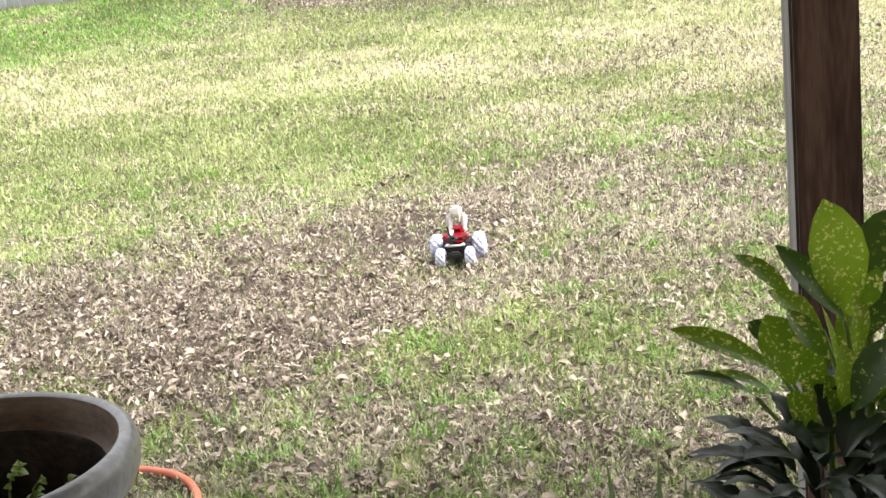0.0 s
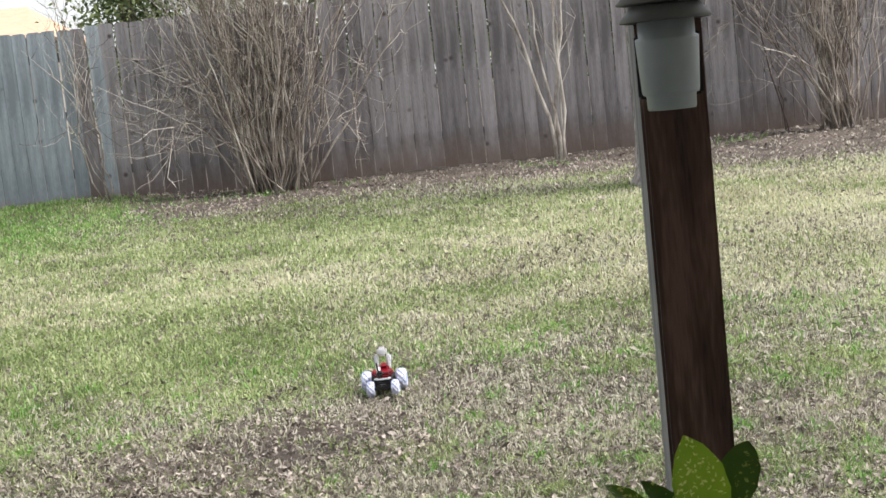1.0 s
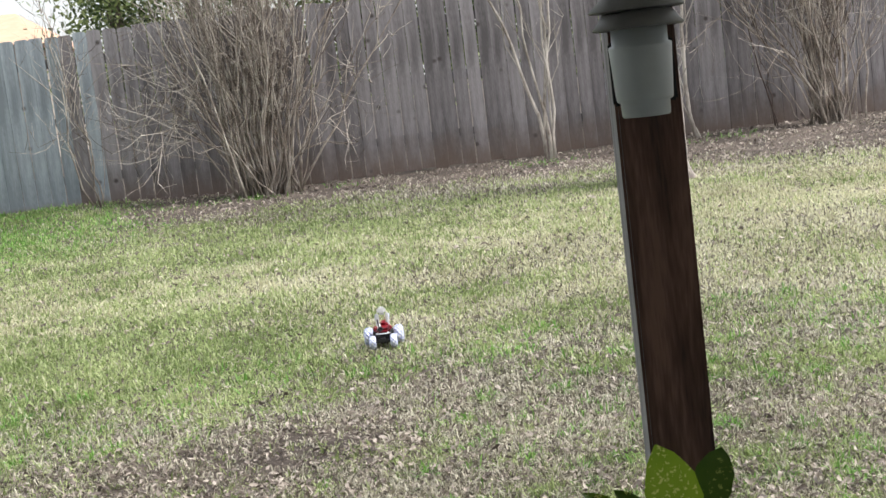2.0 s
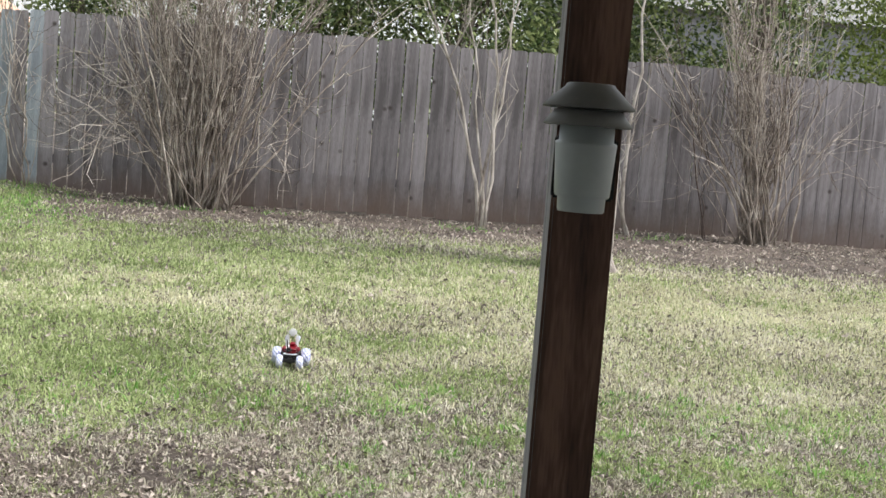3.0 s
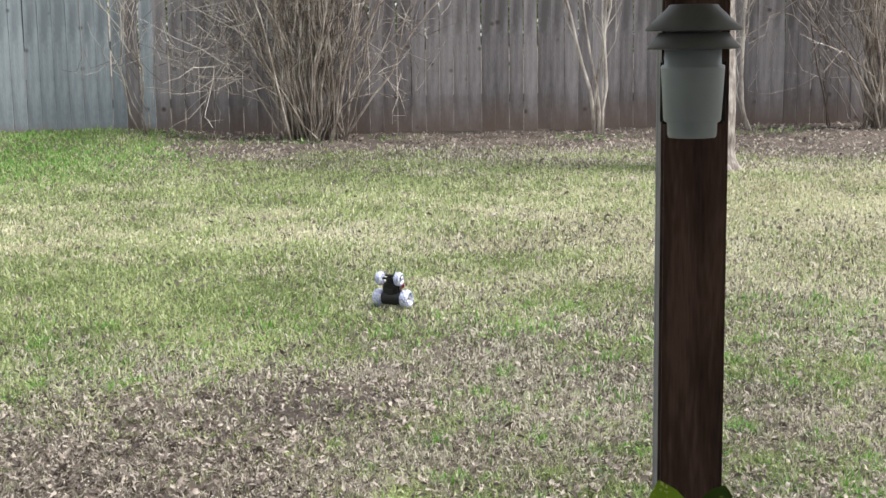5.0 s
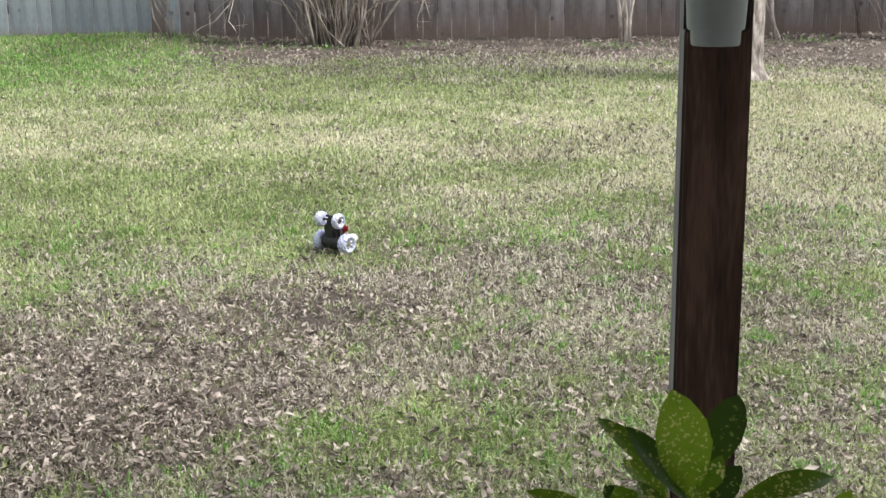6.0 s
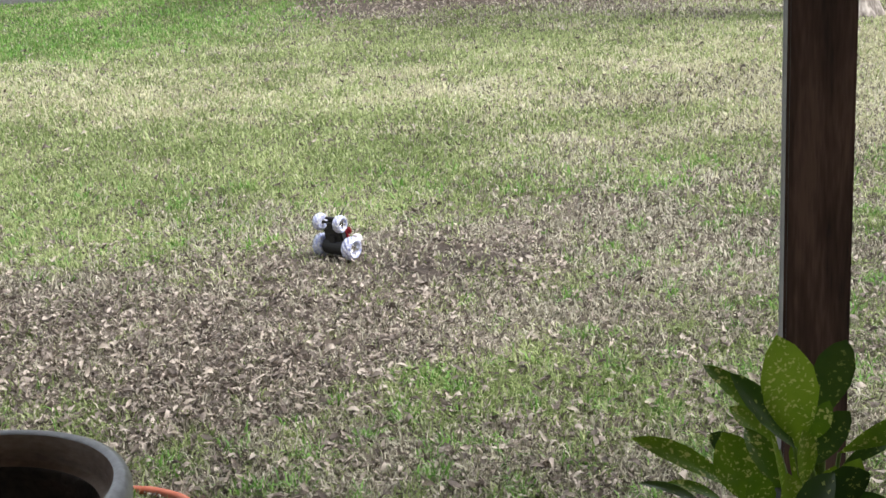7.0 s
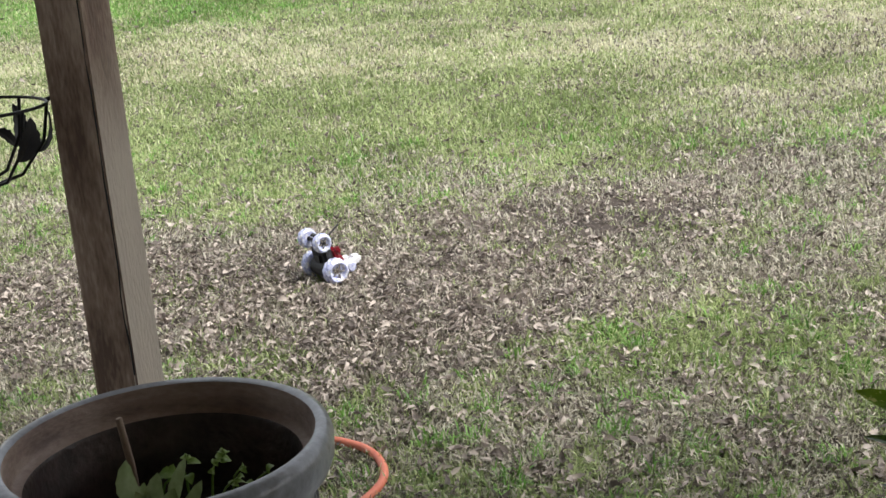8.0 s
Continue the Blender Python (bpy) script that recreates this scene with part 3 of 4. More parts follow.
# ---- fence ----
def build_fence():
    fence = empty("fence", pose(0, FENCE_Y, 0), "weathered grey dog-ear wooden picket fence behind the lawn", "fence", kind="structure")
    rng = random.Random(4)
    shapes = []
    for k in range(6):
        bm = bmesh.new()
        w, h, c = 0.1368 + 0.001 * k, 1.83 + 0.006 * (k % 3), 0.016
        pts = [(-w / 2, 0), (w / 2, 0), (w / 2, h - c), (w / 2 - c * 1.2, h), (-w / 2 + c * 1.2, h), (-w / 2, h - c)]
        front = [bm.verts.new((x, 0, z)) for x, z in pts]
        back = [bm.verts.new((x, 0.016, z)) for x, z in pts]
        bm.faces.new(front)
        bm.faces.new(back[::-1])
        for i in range(6):
            j = (i + 1) % 6
            bm.faces.new((front[j], front[i], back[i], back[j]))
        me = bpy.data.meshes.new("picket")
        bm.to_mesh(me)
        bm.free()
        silver = me.copy()
        me.materials.append(PICKET)
        silver.materials.append(BLUISH_PICKET)
        shapes.append((me, silver))
    x = -9.0
    while x < 12.5:
        # pickets left of about x = -2.5 take the paler bluish material
        ob = new("picket", rng.choice(shapes)[1 if x + rng.uniform(-0.3, 0.3) < -2.5 else 0])
        ob.parent = fence
        y = 0.012 * x
        ob.matrix_local = pose(x, y + rng.uniform(-0.003, 0.003), SLOPE * (FENCE_Y + y) + 0.012 * math.sin(0.5 * x + 0.4) - 0.006 + rng.uniform(-0.012, 0.012),
                               0, rng.uniform(-0.35, 0.35), rng.uniform(-1.6, 1.6))
        x += 0.1435 + (rng.uniform(0.003, 0.009) if rng.random() < 0.35 else rng.uniform(-0.001, 0.002))
    for z in (0.35, 0.95, 1.55):
        bm = bmesh.new()
        box(bm, 21.6, 0.038, 0.089, pose(1.75, 0.043 + 0.021, 0.5 + z, 0, 0, 0.69), 0.004)
        part("rail", bm, PICKET, fence)


build_fence()


# ---- shrubs and trees ----
def bare_shrub(name, m, stems, height, spread, seed, mat, label, category, lean=0.0, twigs=5, thick=0.012, arches=0, foot=0.18, to_left=0.7):
    """Many bare stems that rise from one stool, kinked and forked, and a few that arch over to the ground."""
    rng = random.Random(seed)
    thing = empty(name, m, label, category, "bare shrubs along the fence")
    fine = bmesh.new()
    steps = 10
    for k in range(stems + arches):
        f = Vector((rng.gauss(0, foot), rng.gauss(0, 0.5 * foot), -0.03))
        r = thick * rng.uniform(0.35, 1.1)
        pts, drift = [], Vector((0, 0, 0))
        if k < stems:
            tall = height * rng.uniform(0.5, 1.0)
            out = lean + 1.6 * f.x + rng.gauss(0, 0.42 * spread)
            back, bow = rng.gauss(0, 0.25 * spread), rng.uniform(0.9, 1.7)
        else:
            r *= 0.75
            side = -1 if rng.random() < to_left else 1
            tall, out = rng.uniform(0.5, 1.5), side * spread * rng.uniform(0.75, 1.35)
            back, bow = rng.gauss(-0.1, 0.15), rng.uniform(0.75, 1.1)
            end = rng.uniform(0.6, 0.93)
        for i in range(steps):
            s = i / (steps - 1)
            z = tall * s if k < stems else tall * math.sin(math.pi * s * end)
            drift += Vector((rng.gauss(0, 0.04), rng.gauss(0, 0.015), rng.gauss(0, 0.012))) * (1 if i else 0)
            pts.append(f + Vector((out * s ** bow, back * s, z)) + drift)
        main = bmesh.new()
        tube(main, pts, [r * (1 - 0.72 * i / (steps - 1)) for i in range(steps)], 5)
        part("stem", main, mat, thing, smooth=True)
        for _ in range(twigs):
            s = rng.uniform(0.25, 0.97)
            i = min(steps - 2, int(s * (steps - 1)))
            p = pts[i].lerp(pts[i + 1], s * (steps - 1) - i)
            along = (pts[i + 1] - pts[i]).normalized()
            d = (along * rng.uniform(0.6, 1.3) + Vector((rng.gauss(0, 0.33), rng.gauss(0, 0.25), rng.uniform(-0.05, 0.6)))).normalized()
            length = rng.uniform(0.15, 0.75)
            q = p + d * length * 0.5 + Vector((rng.gauss(0, 0.04), 0, rng.gauss(0, 0.04)))
            e = p + d * length + Vector((rng.gauss(0, 0.1), rng.gauss(0, 0.05), rng.uniform(-0.05, 0.2)))
            w = q.lerp(e, 0.5) + Vector((rng.gauss(0, 0.025), 0, rng.gauss(0, 0.025)))
            tube(fine, [p, q, w, e], [r * 0.42, r * 0.34, r * 0.26, r * 0.16], 3)
            for _ in range(2):
                g = q.lerp(e, rng.random())
                h = g + Vector((rng.gauss(0, 0.12), rng.gauss(0, 0.08), rng.uniform(-0.03, 0.3)))
                tube(fine, [g, g.lerp(h, 0.5) + Vector((rng.gauss(0, 0.02), 0, 0)), h], [r * 0.3, r * 0.23, r * 0.13], 3)
    tagged(part("twig_tangle", fine, mat, thing), kind="stuff")
    return thing


def young_tree(name, m, trunks, seed, mat, label, forks=7):
    """A few slender trunks from one foot; trunk: its foot and its head to the side, height, radius."""
    rng = random.Random(seed)
    thing = empty(name, m, label, "tree", "young trees along the fence")
    fine = bmesh.new()
    for foot, head, tall, r in trunks:
        steps, pts, drift = 12, [], 0.0
        for i in range(steps):
            s = i / (steps - 1)
            drift += rng.gauss(0, 0.034) if i else 0.0
            pts.append(Vector((foot + (head - foot) * s ** 1.15 + drift, rng.gauss(0, 0.015), -0.03 + tall * s)))
        bm = bmesh.new()
        tube(bm, pts, [r * (1 - 0.65 * i / (steps - 1)) for i in range(steps)], 7)
        part("trunk", bm, mat, thing, smooth=True)
        for _ in range(forks):
            i = rng.randrange(3, steps - 1)
            p, side = pts[i], rng.choice((-1, 1))
            q = p + Vector((side * rng.uniform(0.05, 0.16), rng.gauss(0, 0.05), rng.uniform(0.14, 0.3)))
            e = q + Vector((side * rng.uniform(-0.03, 0.14), rng.gauss(0, 0.05), rng.uniform(0.2, 0.55)))
            tube(fine, [p, q, e], [r * 0.4, r * 0.3, r * 0.15], 4)
            for _ in range(2):
                g = q.lerp(e, rng.random())
                tube(fine, [g, g + Vector((rng.gauss(0, 0.1), rng.gauss(0, 0.05), rng.uniform(0.08, 0.3)))], [r * 0.2, r * 0.1], 3)
    tagged(part("twig_tangle", fine, mat, thing), kind="stuff")
    return thing


def at_ground(x, y):
    return pose(x, y, float(ground_z(np.array(x), np.array(y))))


bare_shrub("bare_shrub", at_ground(-0.6, 13.74), 115, 3.5, 0.92, 1, BARK, "large bare many-stemmed shrub arching out before the fence", "shrub", lean=-0.08, twigs=7, thick=0.0135, arches=26, foot=0.145)
bare_shrub("bare_shrub", at_ground(5.28, 13.8), 58, 3.2, 1.05, 2, BARK, "bare fan-shaped shrub in front of the fence", "shrub", lean=-0.25, twigs=7, thick=0.0135, arches=9, foot=0.11, to_left=0.4)
young_tree("crape_myrtle", at_ground(2.3, 13.85), [(-0.03, -0.85, 2.7, 0.022), (0.02, -0.12, 3.0, 0.021), (0.06, 0.3, 2.9, 0.019), (-0.02, -0.45, 2.9, 0.015), (0.04, 0.12, 2.6, 0.013)], 3, SILVER_BARK, "young bare crape myrtle with pale stems")
young_tree("bare_sapling", at_ground(3.87, 13.9), [(0.0, -0.06, 3.2, 0.024), (0.04, 0.06, 1.2, 0.012)], 6, SILVER_BARK, "slender pale bare sapling in front of the fence", forks=5)
young_tree("bare_sapling", at_ground(4.76, 14.05), [(0.0, -0.55, 2.4, 0.0095), (0.03, -0.2, 1.3, 0.007)], 7, DARK_BARK, "thin dark leaning sapling in front of the fence", forks=5)
bare_shrub("bare_sapling", at_ground(-2.28, 13.95), 4, 2.1, 0.3, 5, BARK, "thin bare sapling in front of the fence", "shrub", lean=-0.22, twigs=9, thick=0.011, arches=2, foot=0.03)


def yard_tree():
    tree = empty("yard_tree", at_ground(2.715, 11.05), "stout bare tree with pale grey-brown bark on the lawn", "tree")
    rng = random.Random(8)
    bm = bmesh.new()
    heights = [-0.05, 0.03, 0.09] + [0.16 + 0.08 * k for k in range(38)]
    spine = [Vector((0.012 * math.sin(2.2 * h), 0.012 * h, h)) for h in heights]
    radii = [0.34, 0.3, 0.27] + [0.252 - 0.012 * h + rng.gauss(0, 0.003) for h in heights[3:]]
    tube(bm, spine, radii, 40)
    for v in bm.verts:
        a = math.atan2(v.co.y, v.co.x)
        ridge = 0.007 * math.sin(9 * a + 1.3 * math.sin(2.1 * v.co.z)) + 0.02 * math.sin(5 * a + 1) * max(0, 0.25 - v.co.z) + rng.gauss(0, 0.002)
        v.co += Vector((math.cos(a), math.sin(a), 0)) * ridge
    part("trunk", bm, TRUNK_BARK, tree, smooth=True)
    for k in range(8):
        a = k * 2 * math.pi / 8 + rng.uniform(-0.3, 0.3)
        start = Vector((0.01, 0.03, 2.75 + 0.35 * rng.random()))
        out = Vector((math.cos(a), math.sin(a), 1.5)).normalized()
        limb = [start + out * (0.6 * i) + Vector((rng.gauss(0, 0.06), rng.gauss(0, 0.06), 0)) * i for i in range(6)]
        bm = bmesh.new()
        tube(bm, limb, [0.09 - 0.014 * i for i in range(6)], 8)
        part("limb", bm, TRUNK_BARK, tree, smooth=True)


yard_tree()


# ---- beyond the fence ----
def evergreen(x, y, height, radius, seed, count, label, mat):
    """A trunk with limbs and an uneven crown of many small leaves in clumps."""
    rng = np.random.default_rng(seed)
    tree = empty("evergreen_tree", at_ground(x, y), label, "tree", "trees beyond the fence")
    bm = bmesh.new()
    tube(bm, [Vector((0, 0, -0.1)), Vector((0.05, 0, height * 0.4)), Vector((0, 0.05, height * 0.8))], [0.14, 0.1, 0.04], 8)
    part("trunk", bm, BARK, tree, smooth=True)
    count = int(count * 2.9)
    clumps = max(40, count // 130)
    a, u = rng.uniform(0, 2 * np.pi, clumps), rng.random(clumps)
    rr = radius * np.sqrt(rng.random(clumps)) * (1.05 - 0.45 * u)
    centre = np.stack([rr * np.cos(a), rr * np.sin(a), 0.9 + (height - 1.0) * u], -1)
    limbs = bmesh.new()
    for c in centre[::4]:
        tube(limbs, [Vector((0, 0, c[2] * 0.6)), Vector(c * [0.5, 0.5, 0.85]), Vector(c)], [0.03, 0.02, 0.008], 4)
    tagged(part("limb_tangle", limbs, BARK, tree), kind="stuff")
    pick = rng.integers(0, clumps, count)
    p = centre[pick] + rng.normal(0, 0.24, (count, 3)) * [1.2, 1.1, 0.8]
    d = rng.normal(0, 1, (count, 3))
    d /= np.linalg.norm(d, axis=1)[:, None]
    e = np.cross(d, rng.normal(0, 1, (count, 3)))
    e /= np.linalg.norm(e, axis=1)[:, None]
    size = rng.uniform(0.026, 0.058, count)[:, None]
    v = np.stack([p - d * size, p + e * size * 0.45, p + d * size, p - e * size * 0.45], 1).reshape(-1, 3)
    f = np.arange(count)[:, None] * 4 + [0, 1, 2, 3]
    tagged(from_arrays("crown", v, f, mat, tree), kind="stuff")


for k, (ex, ey, eh, er, en) in enumerate([(-2.6, 19.5, 3.7, 0.8, 2600), (0.6, 18.6, 4.8, 1.5, 9000), (2.6, 18.2, 5.2, 1.5, 9000), (4.6, 18.9, 4.7, 1.5, 8000),
                                          (6.7, 18.2, 5.0, 1.5, 8000), (9.5, 18.0, 5.4, 1.7, 10000), (11.6, 18.5, 5.2, 1.7, 9000), (-1.6, 20.0, 4.4, 1.2, 5000), (-9.8, 19.0, 3.2, 1.1, 3000)]):
    bright = ex < -3 or ex > 8
    evergreen(ex, ey, eh, er, 50 + k, en, "leafy yellow-green tree beyond the fence" if bright else "dense dark evergreen tree beyond the fence", SPRING if bright else EVERGREEN)


def neighbour_house(x, y, width, depth, eave, ridge, turn, wall_mat, roof_mat, label):
    house = empty("neighbour_house", Matrix.Translation((x, y, 0.5)) @ pose(0, 0, 0, 0, 0, turn), label, "house", "neighbouring houses")
    bm = bmesh.new()
    box(bm, width, depth, eave, pose(0, 0, eave / 2))
    part("wall", bm, wall_mat, house)
    bm = bmesh.new()
    w, d = width / 2 + 0.4, depth / 2 + 0.4
    low = [bm.verts.new(c) for c in ((-w, -d, eave), (w, -d, eave), (w, d, eave), (-w, d, eave))]
    top = [bm.verts.new((-w + 1.2, 0, ridge)), bm.verts.new((w - 1.2, 0, ridge))]
    for f in ((low[0], low[1], top[1], top[0]), (low[2], low[3], top[0], top[1]), (low[1], low[2], top[1]), (low[3], low[0], top[0]), low[::-1]):
        bm.faces.new(f)
    part("roof", bm, roof_mat, house)
    for wx in (-width * 0.3, width * 0.3):
        bm = bmesh.new()
        box(bm, 1.1, 0.08, 1.2, pose(wx, -depth / 2 - 0.02, 1.5), 0.01)
        window = part("window", bm, WHITE, house, "white framed window")
        bm = bmesh.new()
        box(bm, 0.95, 0.02, 1.05, pose(wx, -depth / 2 - 0.066, 1.5))
        part("pane", bm, GLASS_DARK, window)


neighbour_house(-10.5, 36.0, 8.0, 7.0, 2.85, 3.85, 0, SIDING, ROOF, "single-storey house with a tan shingle roof")
neighbour_house(11.5, 32.0, 9.0, 7.0, 3.9, 6.2, 0, SIDING_GREY, ROOF_GREY, "grey house beyond the trees")


# ---- porch ----
def build_post(name, m, mat, label, cracked=False, edge=None, wide=0.091):
    bm = bmesh.new()
    box(bm, wide, 0.091, 2.4, pose(0, 0, 1.2), 0.004)
    post = link_mesh(name, bm, mat)
    post.matrix_world = m
    if edge:                                       # the side that takes a second wood tone
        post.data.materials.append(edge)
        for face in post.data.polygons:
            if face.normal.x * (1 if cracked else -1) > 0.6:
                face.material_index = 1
    if cracked:
        rng = random.Random(2)
        bm = bmesh.new()
        pts = [Vector((0.041 + rng.uniform(-0.003, 0.001), -0.0448, 0.35 + 0.05 * k)) for k in range(37)]
        tube(bm, pts, [0.0007 + 0.001 * rng.random() for _ in pts], 5)
        part("crack", bm, BLACK, post, "dark open crack along the corner")
    return tagged(post, label, "post", "porch posts")


def house_at(x, y, z=0.0):
    return Matrix.Translation((x, y, z)) @ HOUSE_TURN


DECK = 0.30
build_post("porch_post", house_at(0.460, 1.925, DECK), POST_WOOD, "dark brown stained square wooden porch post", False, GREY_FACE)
build_post("porch_post", pose(-0.9995, 2.21, DECK, 0, 0, -10.5), RAW_WOOD, "weathered brown square porch post with a long crack", True, PALE_WOOD, 0.088)


def slab(name, sx, sy, sz, m, mat, label, category):
    bm = bmesh.new()
    box(bm, sx, sy, sz, m, 0.003)
    tagged(link_mesh(name, bm, mat), label, category, kind="structure")


slab("porch_floor", 9.0, 4.75, 0.15, HOUSE_TURN @ pose(0, -0.205, DECK - 0.076), BOARD, "plain grey porch floor under the pots, kept pale to bounce light", "floor")
# depth past the posts is added to darken the lawn nearby
slab("ceiling", 14.0, 5.5, 0.18, HOUSE_TURN @ pose(0, 0.05, DECK + 2.49), BOARD, "plain porch roof carried by the posts, overhang lengthened to shade the near lawn", "ceiling")
# out of view; its height blocks sky, its white fills the porch
slab("wall_house", 22.0, 0.15, 5.8, HOUSE_TURN @ pose(0, -2.78, 2.4), BOUNCE_WALL, "unseen house wall behind the porch, raised and whitened to shape the light", "wall")


def build_lamp():
    lamp = empty("post_lamp", house_at(0.435, 1.815, 1.355), "grey-green jar-shaped lantern with a dark double hood on a post", "lantern")
    bm = bmesh.new()
    lathe(bm, [(0.001, 0.0), (0.0305, 0.0), (0.032, 0.003), (0.0325, 0.019), (0.0365, 0.021), (0.0375, 0.024), (0.0415, 0.09), (0.0415, 0.0935),
               (0.037, 0.0955), (0.037, 0.138), (0.001, 0.138)], 48)
    part("jar", bm, JAR_GREY, lamp, smooth=True)
    for z, r, h, top in ((0.116, 0.0605, 0.02, 0.046), (0.1395, 0.0635, 0.032, 0.032)):
        bm = bmesh.new()
        lathe(bm, [(r - 0.008, z + 0.004), (r - 0.003, z - 0.001), (r, z + 0.001), (top + 0.002, z + h - 0.003), (top, z + h), (top - 0.003, z + h + 0.001), (0.001, z + h + 0.001)], 48)
        part("hood", bm, HOOD_GREY, lamp, "dark grey conical hood", smooth=True)
    bm = bmesh.new()
    box(bm, 0.086, 0.012, 0.085, pose(0.004, 0.034, 0.058), 0.003)
    box(bm, 0.02, 0.03, 0.03, pose(0, 0.04, 0.06), 0.003)
    part("bracket", bm, BLACK, lamp, "black mounting bracket")


build_lamp()


def build_pot():
    pot = empty("flower_pot", pose(-0.73, 1.68, DECK + 0.0125), "large round aged resin flower pot with a thick rim, toned blue-grey for sky sheen", "flower pot")
    bm = bmesh.new()
    lathe(bm, [(0.001, 0.0), (0.155, 0.0), (0.16, 0.01), (0.205, 0.35), (0.21, 0.365), (0.228, 0.372), (0.236, 0.39), (0.2375, 0.415), (0.232, 0.429), (0.222, 0.433),
               (0.213, 0.429)], 96)
    part("bowl", bm, POT_GREY, pot, smooth=True)
    bm = bmesh.new()
    lathe(bm, [(0.213, 0.429), (0.209, 0.415), (0.207, 0.393), (0.203, 0.389), (0.192, 0.387)], 96)
    part("inner_wall", bm, POT_INNER, pot, "brown inner wall with a step", smooth=True)
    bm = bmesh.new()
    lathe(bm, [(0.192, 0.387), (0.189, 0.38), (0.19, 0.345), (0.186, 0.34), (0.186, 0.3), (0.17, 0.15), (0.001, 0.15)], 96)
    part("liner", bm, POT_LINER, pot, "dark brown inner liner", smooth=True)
    for k in range(44):
        bm = bmesh.new()
        a = 2 * math.pi * k / 44
        box(bm, 0.012, 0.008, 0.05, Matrix.Rotation(a, 4, "Z") @ pose(0, -0.201, 0.325, -7, 20), 0.003)
        part("rope_relief", bm, POT_GREY, pot)
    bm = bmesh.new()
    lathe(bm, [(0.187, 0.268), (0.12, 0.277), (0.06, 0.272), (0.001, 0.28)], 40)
    part("soil", bm, POT_SOIL, pot, "dark potting soil", smooth=True)


build_pot()


def leaf_mesh(bm, base, tip, width, normal, bend=0.15, teeth=0, fold=0.18, round_at=0.85, pointed=False, blunt=0.72):
    """A leaf from base to tip with a midrib fold; normal: the way its upper side looks."""
    axis = tip - base
    length = axis.length
    axis.normalize()
    side = axis.cross(normal).normalized()
    up = side.cross(axis)
    steps = 10
    rows = []
    for i in range(steps + 1):
        s = i / steps
        if pointed:
            half_way = s / 0.56 if s < 0.56 else (s - 0.56) / 0.44
            w = width / 2 * max(0.04, math.sin(math.pi / 2 * half_way ** 0.95) if s < 0.56 else math.cos(math.pi / 2 * half_way ** 1.2) ** 0.75)
        else:
            w = width / 2 * max(0.03, math.sin(math.pi * min(1, s ** round_at)) ** blunt)
        if teeth and i % 2 and 0.3 < s < 0.98:
            w *= 1 + teeth
        c = base + axis * length * s + up * length * bend * (s * (1 - s) * 4 - s * s * 0.9)
        rows.append([bm.verts.new(c - side * w + up * w * fold), bm.verts.new(c - side * w * 0.5 + up * w * fold * 0.6), bm.verts.new(c),
                     bm.verts.new(c + side * w * 0.5 + up * w * fold * 0.6), bm.verts.new(c + side * w + up * w * fold)])
    for a, b in zip(rows, rows[1:]):
        for k in range(4):
            bm.faces.new((a[k], a[k + 1], b[k + 1], b[k]))


